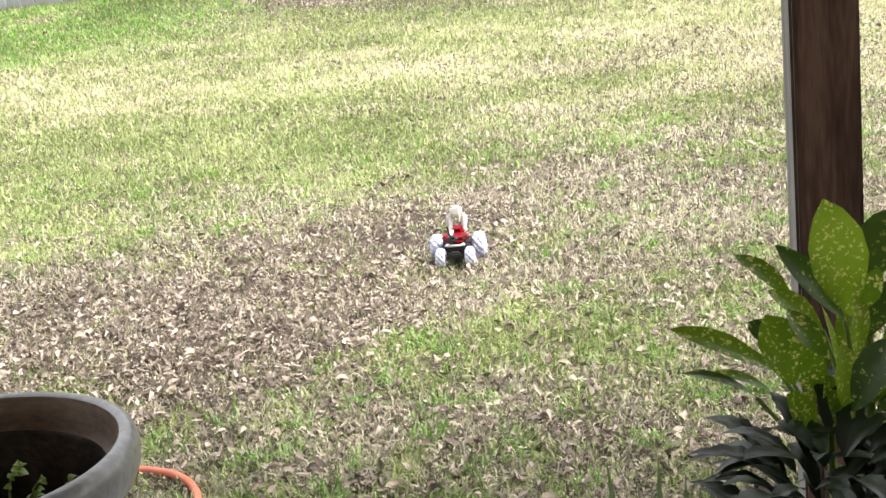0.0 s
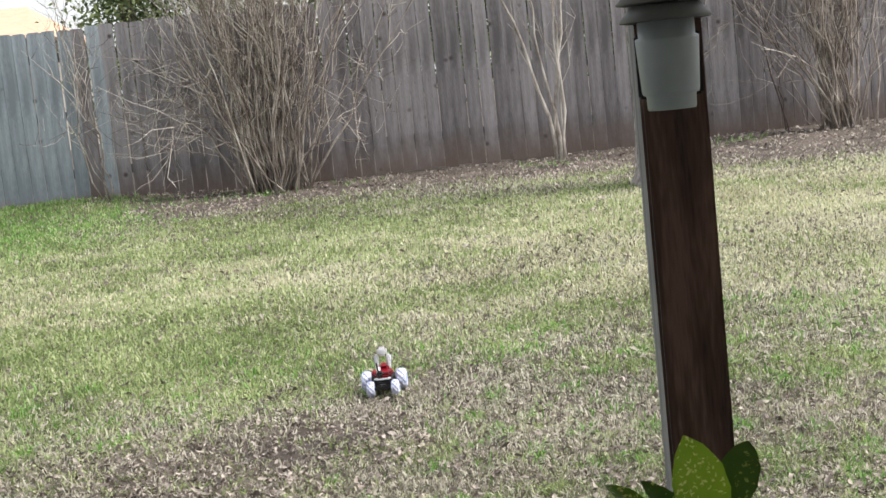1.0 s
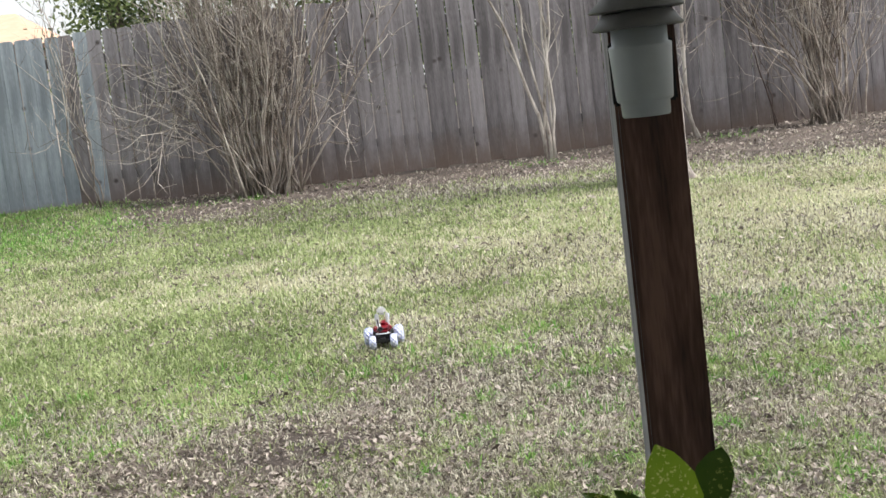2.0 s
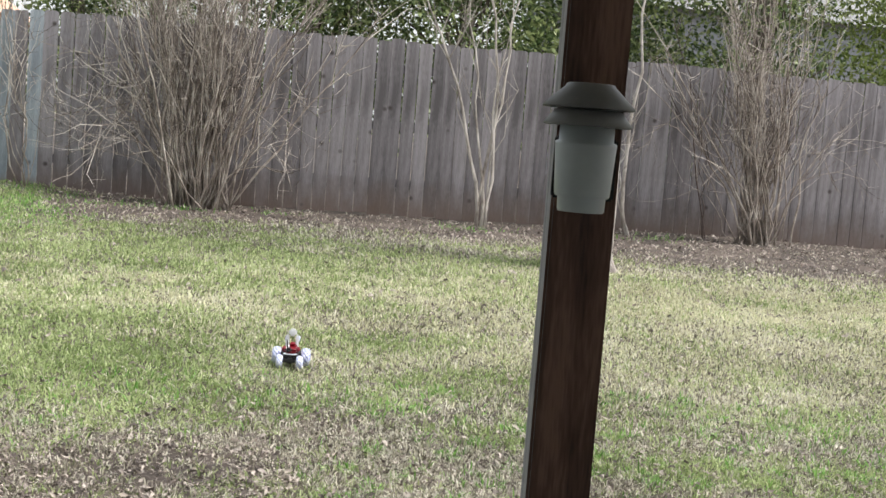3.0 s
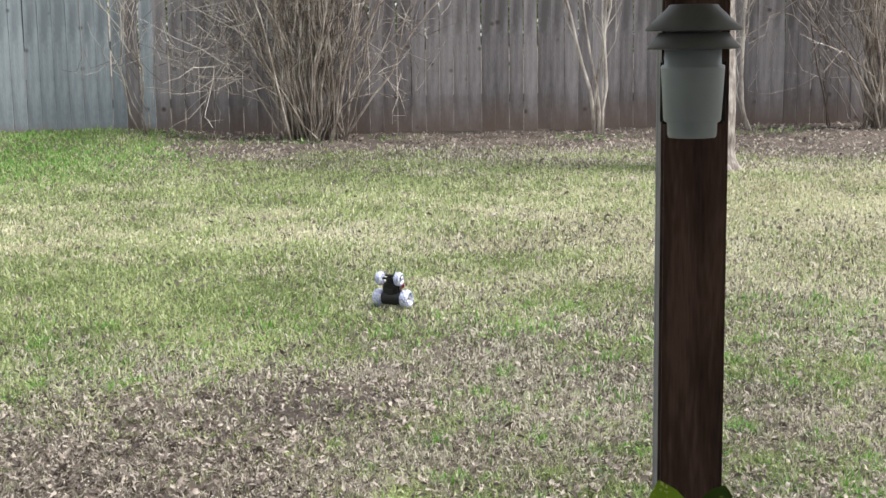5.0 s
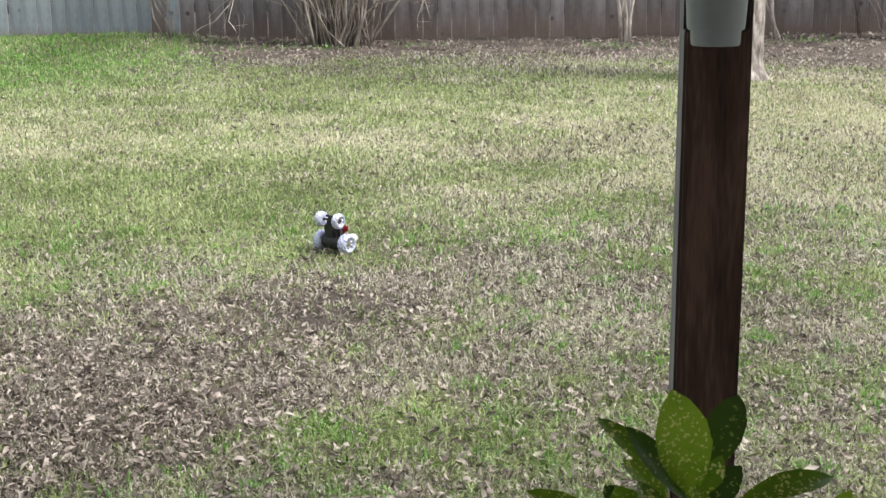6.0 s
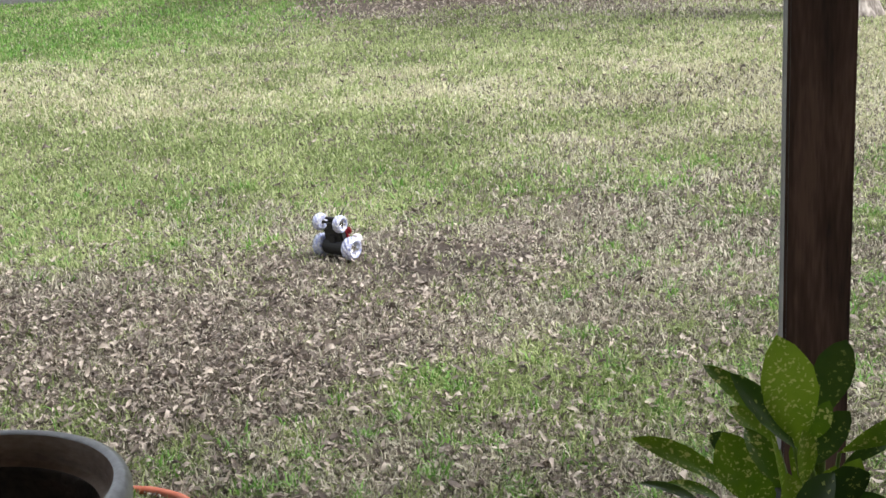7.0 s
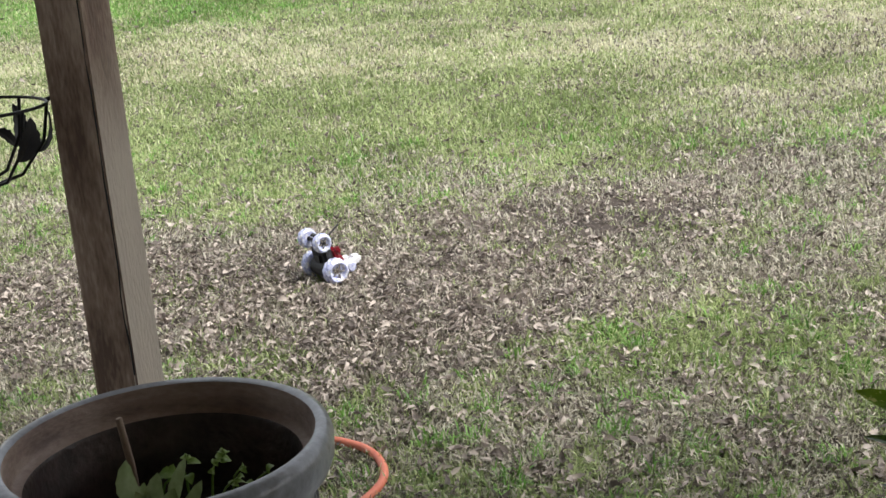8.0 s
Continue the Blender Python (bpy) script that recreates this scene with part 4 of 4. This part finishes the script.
def spotted_shrub():
    """A gold-speckled laurel; leaf: base, tip, width, tilt of its upper side."""
    foot = Vector((0.33, 1.30, DECK))
    plant = empty("spotted_laurel", Matrix.Translation(foot), "glossy yellow-speckled laurel shrub with broad bright green leaves", "shrub")
    rng = random.Random(12)
    leaves = [
        ((0.299, 1.250, 0.968), (0.268, 1.215, 1.088), 0.051, (0.1, -1, 0.35)),
        ((0.320, 1.290, 0.970), (0.359, 1.330, 1.045), 0.038, (-0.3, -1, 0.4)),
        ((0.293, 1.250, 0.964), (0.232, 1.240, 1.045), 0.026, (0.55, -0.8, 0.5)),
        ((0.285, 1.400, 0.930), (0.237, 1.450, 0.982), 0.024, (0.3, -0.6, 0.8)),
        ((0.294, 1.330, 0.928), (0.250, 1.360, 0.966), 0.029, (0.3, -0.8, 0.6)),
        ((0.270, 1.360, 0.900), (0.234, 1.390, 0.923), 0.026, (0.2, -0.9, 0.5)),
        ((0.257, 1.300, 0.885), (0.238, 1.315, 0.954), 0.050, (0.05, -1, 0.3)),
        ((0.251, 1.330, 0.886), (0.149, 1.340, 0.944), 0.028, (0.1, -0.6, 1)),
        ((0.242, 1.330, 0.868), (0.183, 1.340, 0.894), 0.018, (0.1, -0.3, 1)),
        ((0.220, 1.300, 0.876), (0.153, 1.310, 0.909), 0.016, (0.2, -0.3, 1)),
        ((0.307, 1.250, 0.970), (0.322, 1.240, 1.014), 0.020, (-0.1, -1, 0.3)),
        ((0.306, 1.270, 0.930), (0.350, 1.280, 0.989), 0.034, (-0.3, -0.9, 0.6)),
        ((0.350, 1.310, 0.931), (0.465, 1.340, 0.954), 0.029, (-0.1, -0.6, 1)),
        ((0.279, 1.220, 0.890), (0.268, 1.220, 0.990), 0.013, (0.8, -0.6, 0.2)),
        ((0.284, 1.200, 0.895), (0.313, 1.180, 0.969), 0.034, (-0.3, -0.8, 0.7)),
        ((0.348, 1.300, 0.918), (0.410, 1.330, 0.938), 0.016, (0.3, -0.5, 1)),
        ((0.465, 1.340, 0.860), (0.478, 1.330, 0.938), 0.038, (-0.4, -1, 0.3)),
        ((0.304, 1.200, 0.930), (0.350, 1.200, 0.960), 0.032, (-0.2, -0.7, 0.8)),
        ((0.269, 1.260, 0.885), (0.253, 1.240, 0.945), 0.029, (0, -1, 0.4)),
        ((0.307, 1.250, 0.832), (0.269, 1.220, 0.910), 0.029, (0.1, -0.9, 0.5)),
        ((0.330, 1.280, 0.860), (0.372, 1.230, 0.920), 0.036, (-0.2, -0.8, 0.7)),
        ((0.300, 1.240, 0.930), (0.292, 1.205, 1.000), 0.024, (0.4, -1, 0.2)),
        ((0.288, 1.230, 0.880), (0.280, 1.205, 0.955), 0.030, (0.3, -1, 0.2)),
        ((0.318, 1.250, 0.880), (0.325, 1.225, 0.955), 0.030, (-0.3, -1, 0.2)),
        ((0.285, 1.280, 0.900), (0.262, 1.330, 0.955), 0.030, (0.3, -0.9, 0.4)),
        ((0.310, 1.300, 0.890), (0.330, 1.340, 0.955), 0.034, (-0.2, -1, 0.4)),
        ((0.290, 1.270, 0.850), (0.275, 1.240, 0.915), 0.034, (0.2, -0.9, 0.4)),
        ((0.340, 1.300, 0.870), (0.362, 1.280, 0.935), 0.034, (-0.3, -0.9, 0.4)),
        ((0.265, 1.260, 0.850), (0.235, 1.230, 0.905), 0.034, (0.2, -0.8, 0.6)),
        ((0.400, 1.310, 0.850), (0.455, 1.280, 0.900), 0.036, (-0.3, -0.6, 0.9)),
    ]
    for base, tip, width, normal in leaves:
        bm = bmesh.new()
        n = Vector(normal) + Vector((rng.gauss(0, 0.1), rng.gauss(0, 0.1), rng.gauss(0, 0.1)))
        leaf_mesh(bm, Vector(base) - foot, Vector(tip) - foot, width, n.normalized(), rng.uniform(0.02, 0.1), 0.05, 0.2, 1.25, True)
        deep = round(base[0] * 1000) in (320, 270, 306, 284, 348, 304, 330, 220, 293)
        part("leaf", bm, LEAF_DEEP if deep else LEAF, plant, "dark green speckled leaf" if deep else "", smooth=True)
        bm = bmesh.new()
        b = Vector(base) - foot
        mid = Vector((b.x * 0.5, b.y * 0.4, b.z - 0.05))
        tube(bm, [b, b.lerp(mid, 0.5) + Vector((0, 0, -0.01)), mid], [0.0022, 0.0026, 0.003], 5)
        part("petiole", bm, GREEN_LEAF, plant, smooth=True)
    for dx, dy, top in ((0.0, 0.0, 0.64), (-0.05, -0.03, 0.58), (0.06, 0.02, 0.58), (0.11, 0.03, 0.52)):
        bm = bmesh.new()
        tube(bm, [Vector((dx * 0.2, dy * 0.2, 0)), Vector((dx * 0.7, dy * 0.7, top * 0.5)), Vector((dx, dy, top))], [0.007, 0.006, 0.004], 7)
        part("stem", bm, GREEN_LEAF, plant, smooth=True)


def dark_plant(x, y, height, radius, count, seed):
    rng = random.Random(seed)
    plant = empty("dark_leaved_plant", pose(x, y, DECK), "bushy plant with dark toothed glossy leaves", "plant", "dark-leaved plants")
    for k in range(count):
        a = rng.uniform(0, 2 * math.pi)
        z = height * (0.72 + 0.28 * math.sqrt(rng.random()))
        out = radius * rng.uniform(0.15, 0.75)
        base = Vector((math.cos(a) * out, math.sin(a) * out, z - 0.03))
        length = rng.uniform(0.055, 0.085)
        tip = base + Vector((math.cos(a), math.sin(a), rng.uniform(-0.35, 0.75))).normalized() * length
        bm = bmesh.new()
        leaf_mesh(bm, base, tip, length * rng.uniform(0.22, 0.32), Vector((0.2 * math.cos(a), 0.2 * math.sin(a), 1)).normalized(), 0.12, 0.28, 0.3)
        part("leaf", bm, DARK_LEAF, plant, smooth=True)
    for k in range(9):
        a = k * 2 * math.pi / 9
        bm = bmesh.new()
        tube(bm, [Vector((0.01 * math.cos(a), 0.01 * math.sin(a), 0)), Vector((0.3 * radius * math.cos(a), 0.3 * radius * math.sin(a), height * 0.5)),
                  Vector((0.6 * radius * math.cos(a), 0.6 * radius * math.sin(a), height * 0.9))], [0.005, 0.004, 0.002], 5)
        part("stem", bm, STICK, plant, smooth=True)


def strap_plant():
    plant = empty("strap_leaved_plant", pose(0.12, 1.27, DECK), "pale green plant with long narrow leaves", "plant")
    rng = random.Random(3)
    for dx, dz in ((-0.052, 0.535), (-0.004, 0.53), (0.025, 0.505), (-0.08, 0.49), (0.05, 0.52), (0.075, 0.5), (-0.02, 0.5)):
        bm = bmesh.new()
        leaf_mesh(bm, Vector((dx * 0.15, rng.uniform(-0.02, 0.02), 0.0)), Vector((dx, rng.uniform(-0.04, 0.03), dz)), 0.02, Vector((rng.uniform(-0.4, 0.4), -1, 0.3)).normalized(), 0.02, 0, 0.3)
        part("leaf", bm, STRAP, plant, smooth=True)


spotted_shrub()
dark_plant(0.25, 1.16, 0.605, 0.105, 120, 5)
dark_plant(0.365, 1.18, 0.585, 0.11, 80, 6)
strap_plant()


def planter_box():
    """The trough that the foreground plants root in, out of sight below them."""
    box_thing = empty("planter_trough", house_at(0.30, 1.24, DECK), "plain grey planter trough on the porch floor holding the shrubs", "planter")
    bm = bmesh.new()
    for sx, sy, x, y in ((0.62, 0.02, 0, -0.15), (0.62, 0.02, 0, 0.15), (0.02, 0.28, -0.3, 0), (0.02, 0.28, 0.3, 0)):
        box(bm, sx, sy, 0.2, pose(x, y, 0.1), 0.003)
    part("side", bm, POT_GREY, box_thing)
    bm = bmesh.new()
    box(bm, 0.58, 0.28, 0.02, pose(0, 0, 0.011))
    part("soil", bm, POT_SOIL, box_thing)


def pot_seedling():
    plant = empty("potted_seedling", pose(-0.685, 1.65, DECK + 0.277 + 0.022), "small sprawling seedling with soft green leaves in the pot", "plant")
    rng = random.Random(9)
    # stem: foot, head, number of leaves, leaf length
    stems = [((0.01, -0.03), (0.01, -0.03, 0.148), 4, 0.02), ((0.03, -0.05), (0.085, -0.03, 0.132), 5, 0.016), ((0.05, -0.04), (0.06, -0.02, 0.145), 9, 0.017),
             ((0.0, -0.05), (0.078, -0.03, 0.116), 3, 0.015), ((0.05, -0.03), (0.11, 0.0, 0.11), 4, 0.016), ((-0.02, -0.05), (-0.005, -0.04, 0.125), 3, 0.026),
             ((-0.03, -0.05), (0.03, -0.06, 0.1), 3, 0.018)]
    for (x, y), top, leaves, size in stems:
        bm = bmesh.new()
        foot, head = Vector((x, y, -0.01)), Vector(top)
        bend = Vector((rng.uniform(-0.02, 0.02), rng.uniform(-0.01, 0.01), 0.02))
        pts = [foot.lerp(head, k / 6) + bend * math.sin(math.pi * k / 6) + Vector((0.004 * math.sin(2.3 * k), 0, 0.003 * math.cos(2.9 * k))) for k in range(7)]
        tube(bm, pts, [0.0026 - 0.0002 * k for k in range(7)], 6)
        part("stem", bm, GREEN_LEAF, plant, smooth=True)
        for _ in range(leaves):
            p = pts[4].lerp(pts[6], rng.uniform(0.0, 1.0))
            a = rng.uniform(0, 2 * math.pi)
            bm = bmesh.new()
            leaf_mesh(bm, p, p + Vector((math.cos(a), math.sin(a), rng.uniform(-0.3, 0.6))) * size * rng.uniform(0.5, 1.1), size * rng.uniform(0.35, 0.7),
                      Vector((rng.gauss(0, 0.4), -0.6, 1)).normalized(), 0.25, 0.2, 0.4)
            part("leaf", bm, GREEN_LEAF, plant, smooth=True)
    for dx, up, wide in ((-0.05, 0.145, 0.036), (-0.026, 0.13, 0.03), (-0.036, 0.118, 0.036), (-0.006, 0.148, 0.018), (-0.014, 0.112, 0.03), (0.006, 0.12, 0.022)):
        bm = bmesh.new()
        a = Vector((dx, -0.05 + 0.4 * (up - 0.13), up - 0.058))
        leaf_mesh(bm, a, a + Vector((0.9 * (dx + 0.03), -0.01, 0.058)), wide, Vector((9 * (dx + 0.025), -1, 0.35)).normalized(), 0.2, 0.08, 0.35, 0.75, False, 0.45)
        part("leaf", bm, SOFT_LEAF, plant, "broad pale soft leaf", smooth=True)
    bm = bmesh.new()
    tube(bm, [Vector((-0.777, 1.69, DECK + 0.25)), Vector((-0.783, 1.69, DECK + 0.4)), Vector((-0.789, 1.685, DECK + 0.472))], [0.006, 0.0055, 0.005], 7)
    tagged(link_mesh("garden_stake", bm, STICK, None, True), "short dry wooden stake stuck in the pot", "stake")


planter_box()
pot_seedling()


def garden_hose():
    curve = [(-1.12, 2.7), (-1.2, 2.85), (-1.14, 2.98), (-0.93, 3.04), (-0.81, 3.01), (-0.74, 2.945), (-0.705, 2.86), (-0.71, 2.78), (-0.76, 2.68), (-0.9, 2.58), (-1.2, 2.5), (-1.6, 2.5)]
    bm = bmesh.new()
    pts = []
    for i in range(len(curve) - 1):
        p0, p1, p2, p3 = (Vector(curve[max(0, min(len(curve) - 1, i + k))]) for k in (-1, 0, 1, 2))
        for k in range(6):
            t = k / 6
            q = 0.5 * (2 * p1 + (p2 - p0) * t + (2 * p0 - 5 * p1 + 4 * p2 - p3) * t * t + (3 * p1 - p0 - 3 * p2 + p3) * t ** 3)
            pts.append(Vector((q.x, q.y, float(ground_z(np.array(q.x), np.array(q.y))) + 0.018)))
    tube(bm, pts, [0.0105] * len(pts), 12)
    tagged(link_mesh("garden_hose", bm, HOSE, None, True), "orange garden hose lying in a loop on the lawn", "hose")


def wire_basket():
    basket = empty("hanging_basket", pose(-1.2, 2.14, 0.992), "black wrought-iron hanging basket with leaf ornaments", "basket")
    ring_pts = [Vector((0.15 * math.cos(a), 0.12 * math.sin(a), 0.145)) for a in [2 * math.pi * k / 36 for k in range(37)]]
    bm = bmesh.new()
    tube(bm, ring_pts, [0.003] * 37, 6)
    part("rim", bm, IRON, basket, smooth=True)
    for k in range(8):
        a = 2 * math.pi * (k + 0.5) / 8
        c, s = math.cos(a), math.sin(a)
        bm = bmesh.new()
        tube(bm, [Vector((0.15 * c, 0.12 * s, 0.145)), Vector((0.135 * c, 0.11 * s, 0.08)), Vector((0.09 * c, 0.075 * s, 0.025)), Vector((0.0, 0.0, 0.0))], [0.0032] * 4, 6)
        rib = part("rib", bm, IRON, basket, smooth=True)
        bm = bmesh.new()
        base = Vector((0.125 * c, 0.1 * s, 0.06))
        out = Vector((-s, c * 0.8, 0))
        leaf_mesh(bm, base, base + Vector((0.03 * c, 0.03 * s, 0.07)) + out * 0.018 * (1 if k % 2 else -1), 0.036, Vector((c, s, 0.2)), 0.1, 0.3)
        leaf_mesh(bm, base, base + out * 0.046 + Vector((0, 0, 0.034)), 0.024, Vector((c, s, 0.2)), 0.1, 0.3)
        leaf_ob = part("leaf_ornament", bm, IRON, rib)
        leaf_ob.modifiers.new("thickness", "SOLIDIFY").thickness = 0.0015
    bm = bmesh.new()
    tube(bm, [Vector((0.13, 0.06, 0.145)), Vector((0.14, 0.075, 0.15)), Vector((0.155, 0.1, 0.15))], [0.004] * 3, 6)
    part("bracket", bm, IRON, basket)


garden_hose()
wire_basket()


# ---- toy car ----
def wheel_mesh(r, w, turn):
    """A clear wheel with a faceted, studded tread."""
    bm = bmesh.new()
    steps = 22
    rings = lathe(bm, [(r * 0.3, -w / 2), (r * 0.82, -w / 2), (r * 0.95, -w * 0.33), (r, -w * 0.1), (r, w * 0.12), (r * 0.93, w * 0.34), (r * 0.76, w / 2),
                       (r * 0.66, w * 0.46), (r * 0.5, w * 0.25), (r * 0.28, w * 0.22)], steps, turn)
    inv = turn.inverted()
    for q in (2, 3, 4, 5):
        for i, v in enumerate(rings[q]):
            if (i + q) % 2:
                p = inv @ v.co
                v.co = turn @ Vector((p.x * 1.06, p.y * 1.06, p.z))
    return bm


def build_car():
    car = empty("toy_car", pose(0, 5, 0), "red and black toy stunt car with clear silvery wheels", "toy car")
    bm = bmesh.new()
    box(bm, 0.088, 0.10, 0.034, pose(0, 0.028, 0.047), 0.008)
    lathe(bm, [(0.001, -0.052), (0.027, -0.052), (0.031, -0.044), (0.031, 0.044), (0.027, 0.052), (0.001, 0.052)], 20, pose(0, 0, 0.043, 0, 90, 0))
    box(bm, 0.062, 0.03, 0.034, pose(0, 0.07, 0.044), 0.008)
    box(bm, 0.034, 0.036, 0.024, pose(0, 0.092, 0.036), 0.006)
    box(bm, 0.05, 0.008, 0.016, pose(0, 0.116, 0.04), 0.003)
    box(bm, 0.04, 0.05, 0.012, pose(0, 0.03, 0.029), 0.004)
    part("chassis", bm, BLACK, car)
    for y, x, r in ((0.0, 0.09, 0.006), (0.102, 0.064, 0.005)):
        bm = bmesh.new()
        z = 0.043 if y == 0 else 0.033
        tube(bm, [Vector((-x + 0.03, y, z)), Vector((x - 0.03, y, z))], [r, r], 8)
        part("axle", bm, BLACK, car)
    bm = bmesh.new()
    box(bm, 0.07, 0.072, 0.028, pose(0, 0.03, 0.077, -10), 0.011)
    box(bm, 0.044, 0.048, 0.026, pose(-0.004, 0.004, 0.098, -20), 0.011)
    box(bm, 0.02, 0.03, 0.018, pose(-0.034, 0.05, 0.088, -20, 0, 12), 0.006)
    box(bm, 0.02, 0.03, 0.018, pose(0.034, 0.05, 0.088, -20, 0, -12), 0.006)
    part("body", bm, RED, car, "glossy red shell")
    bm = bmesh.new()
    box(bm, 0.036, 0.03, 0.02, pose(0.01, 0.066, 0.086, -22), 0.009)
    part("windscreen", bm, BLACK, car, "black windscreen")
    bm = bmesh.new()
    box(bm, 0.054, 0.008, 0.007, pose(0, 0.084, 0.066), 0.003)
    box(bm, 0.012, 0.02, 0.007, pose(-0.026, 0.077, 0.067, 0, 0, 30), 0.003)
    box(bm, 0.012, 0.02, 0.007, pose(0.026, 0.077, 0.067, 0, 0, -30), 0.003)
    part("bumper", bm, WHITE, car, "white bumper strip")
    for x in (-0.024, 0.024):
        bm = bmesh.new()
        box(bm, 0.016, 0.03, 0.066, pose(x, -0.014, 0.117, 8), 0.006)
        part("roll_bar", bm, WHITE, car, "white plastic roll bar")
        bm = bmesh.new()
        lathe(bm, [(0.001, -0.006), (0.014, -0.006), (0.018, 0.0), (0.014, 0.006), (0.001, 0.006)], 14, pose(x * 1.2, -0.028, 0.126, 0, 90, 0))
        part("tail_roller", bm, CLEAR, car, "clear tail roller")
    bm = bmesh.new()
    box(bm, 0.04, 0.03, 0.038, pose(0, -0.018, 0.159, 8), 0.009)
    part("top_block", bm, WHITE, car)
    for x in (0.016,):
        bm = bmesh.new()
        box(bm, 0.013, 0.056, 0.004, pose(x, 0.034, 0.0945, -10), 0.001)
        part("stripe", bm, WHITE, car, "white stripe")
    bm = bmesh.new()
    tube(bm, [Vector((0.012, 0.085, 0.075)), Vector((0.013, 0.095, 0.1)), Vector((0.016, 0.115, 0.14))], [0.0036, 0.0032, 0.003], 6)
    part("antenna", bm, BLACK, car, "black rubber antenna")
    wheels = []
    for x, y, r, w in ((-0.071, 0, 0.043, 0.044), (0.071, 0, 0.043, 0.044), (-0.049, 0.102, 0.032, 0.032), (0.049, 0.102, 0.032, 0.032)):
        turn = pose(0, 0, 0, 0, 90 if x > 0 else -90, 0)
        wheel = part("wheel", wheel_mesh(r, w, turn), CLEAR, car)
        wheel.matrix_local = pose(x, y, r)
        bm = bmesh.new()
        lathe(bm, [(0.001, w * 0.3), (r * 0.2, w * 0.32), (r * 0.36, w * 0.24), (r * 0.3, -w / 2), (0.001, -w / 2)], 8, turn)
        part("hub", bm, BLACK if r < 0.04 and x < 0 else CHROME, wheel, "" if x < 0 else "silver hub")
        bm = bmesh.new()
        for k in range(5):
            box(bm, r * 0.14, r * 0.5, w * 0.08, turn @ Matrix.Rotation(2 * math.pi * k / 5, 4, "Z") @ pose(0, r * 0.42, w * 0.33), 0.001)
        part("spoke_ring", bm, CHROME, wheel, "bright silver spokes")
        wheels.append((wheel, x, y, r))
    return car, wheels


toy_car, car_wheels = build_car()

# seconds, x, y on the lawn below the large axle, heading (0: the small wheels point at the house), lift of the small wheels
CAR_ROWS = [
    (0.0, -0.082, 4.48, -7, 0), (0.5, 0.02, 5.04, -7, 0), (1.0, 0.095, 5.48, -6, 0), (1.2, 0.125, 5.72, -6, 0), (2.3, 0.19, 6.46, -5, 0), (2.5, 0.2, 6.5, -5, 0),
    (3.0, 0.225, 6.68, -6, 0), (3.5, 0.233, 6.66, -14, 0), (3.9, 0.215, 6.65, -14, 0), (4.0, 0.225, 6.63, -16, 2), (4.1, 0.185, 6.6, -18, 12), (4.25, 0.175, 6.57, -14, 45), (4.4, 0.175, 6.54, -14, 78),
    (4.7, 0.15, 6.48, -20, 80), (5.8, -0.18, 5.82, -40, 82), (6.2, -0.34, 5.58, -40, 82), (6.5, -0.45, 5.41, -34, 80), (7.0, -0.63, 4.95, -34, 79), (7.5, -0.885, 4.57, -47, 79), (8.0, -1.175, 4.26, -46, 80),
]


def car_state(t):
    k = max(i for i, row in enumerate(CAR_ROWS) if row[0] <= t + 1e-6)
    a, b = CAR_ROWS[k], CAR_ROWS[min(k + 1, len(CAR_ROWS) - 1)]
    s = (t - a[0]) / (b[0] - a[0]) if b[0] > a[0] else 0.0
    return [a[i] + (b[i] - a[i]) * s for i in range(1, 5)]


def car_pose(t):
    x, y, head, lift = car_state(t)
    z = float(ground_z(np.array(x), np.array(y))) + 0.006
    return Matrix.Translation((x, y, z)) @ pose(0, 0, 0, 0, 0, 180 + head) @ pose(0, 0, 0.043) @ pose(0, 0, 0, lift) @ pose(0, 0, -0.043)


def motions():
    walk(toy_car, [(row[0], car_pose(row[0])) for row in CAR_ROWS])
    times = [i / 10 for i in range(81)]
    for wheel, x, y, r in car_wheels:
        angle, rows, before = 0.0, [], car_state(0.0)
        for t in times:
            now = car_state(t)
            ahead = Vector((math.sin(radians(now[2])), -math.cos(radians(now[2]))))
            angle -= math.degrees((Vector(now[:2]) - Vector(before[:2])).dot(ahead) / r)
            before = now
            rows.append((t, pose(x, y, r, angle)))
        walk(wheel, rows)


motions()
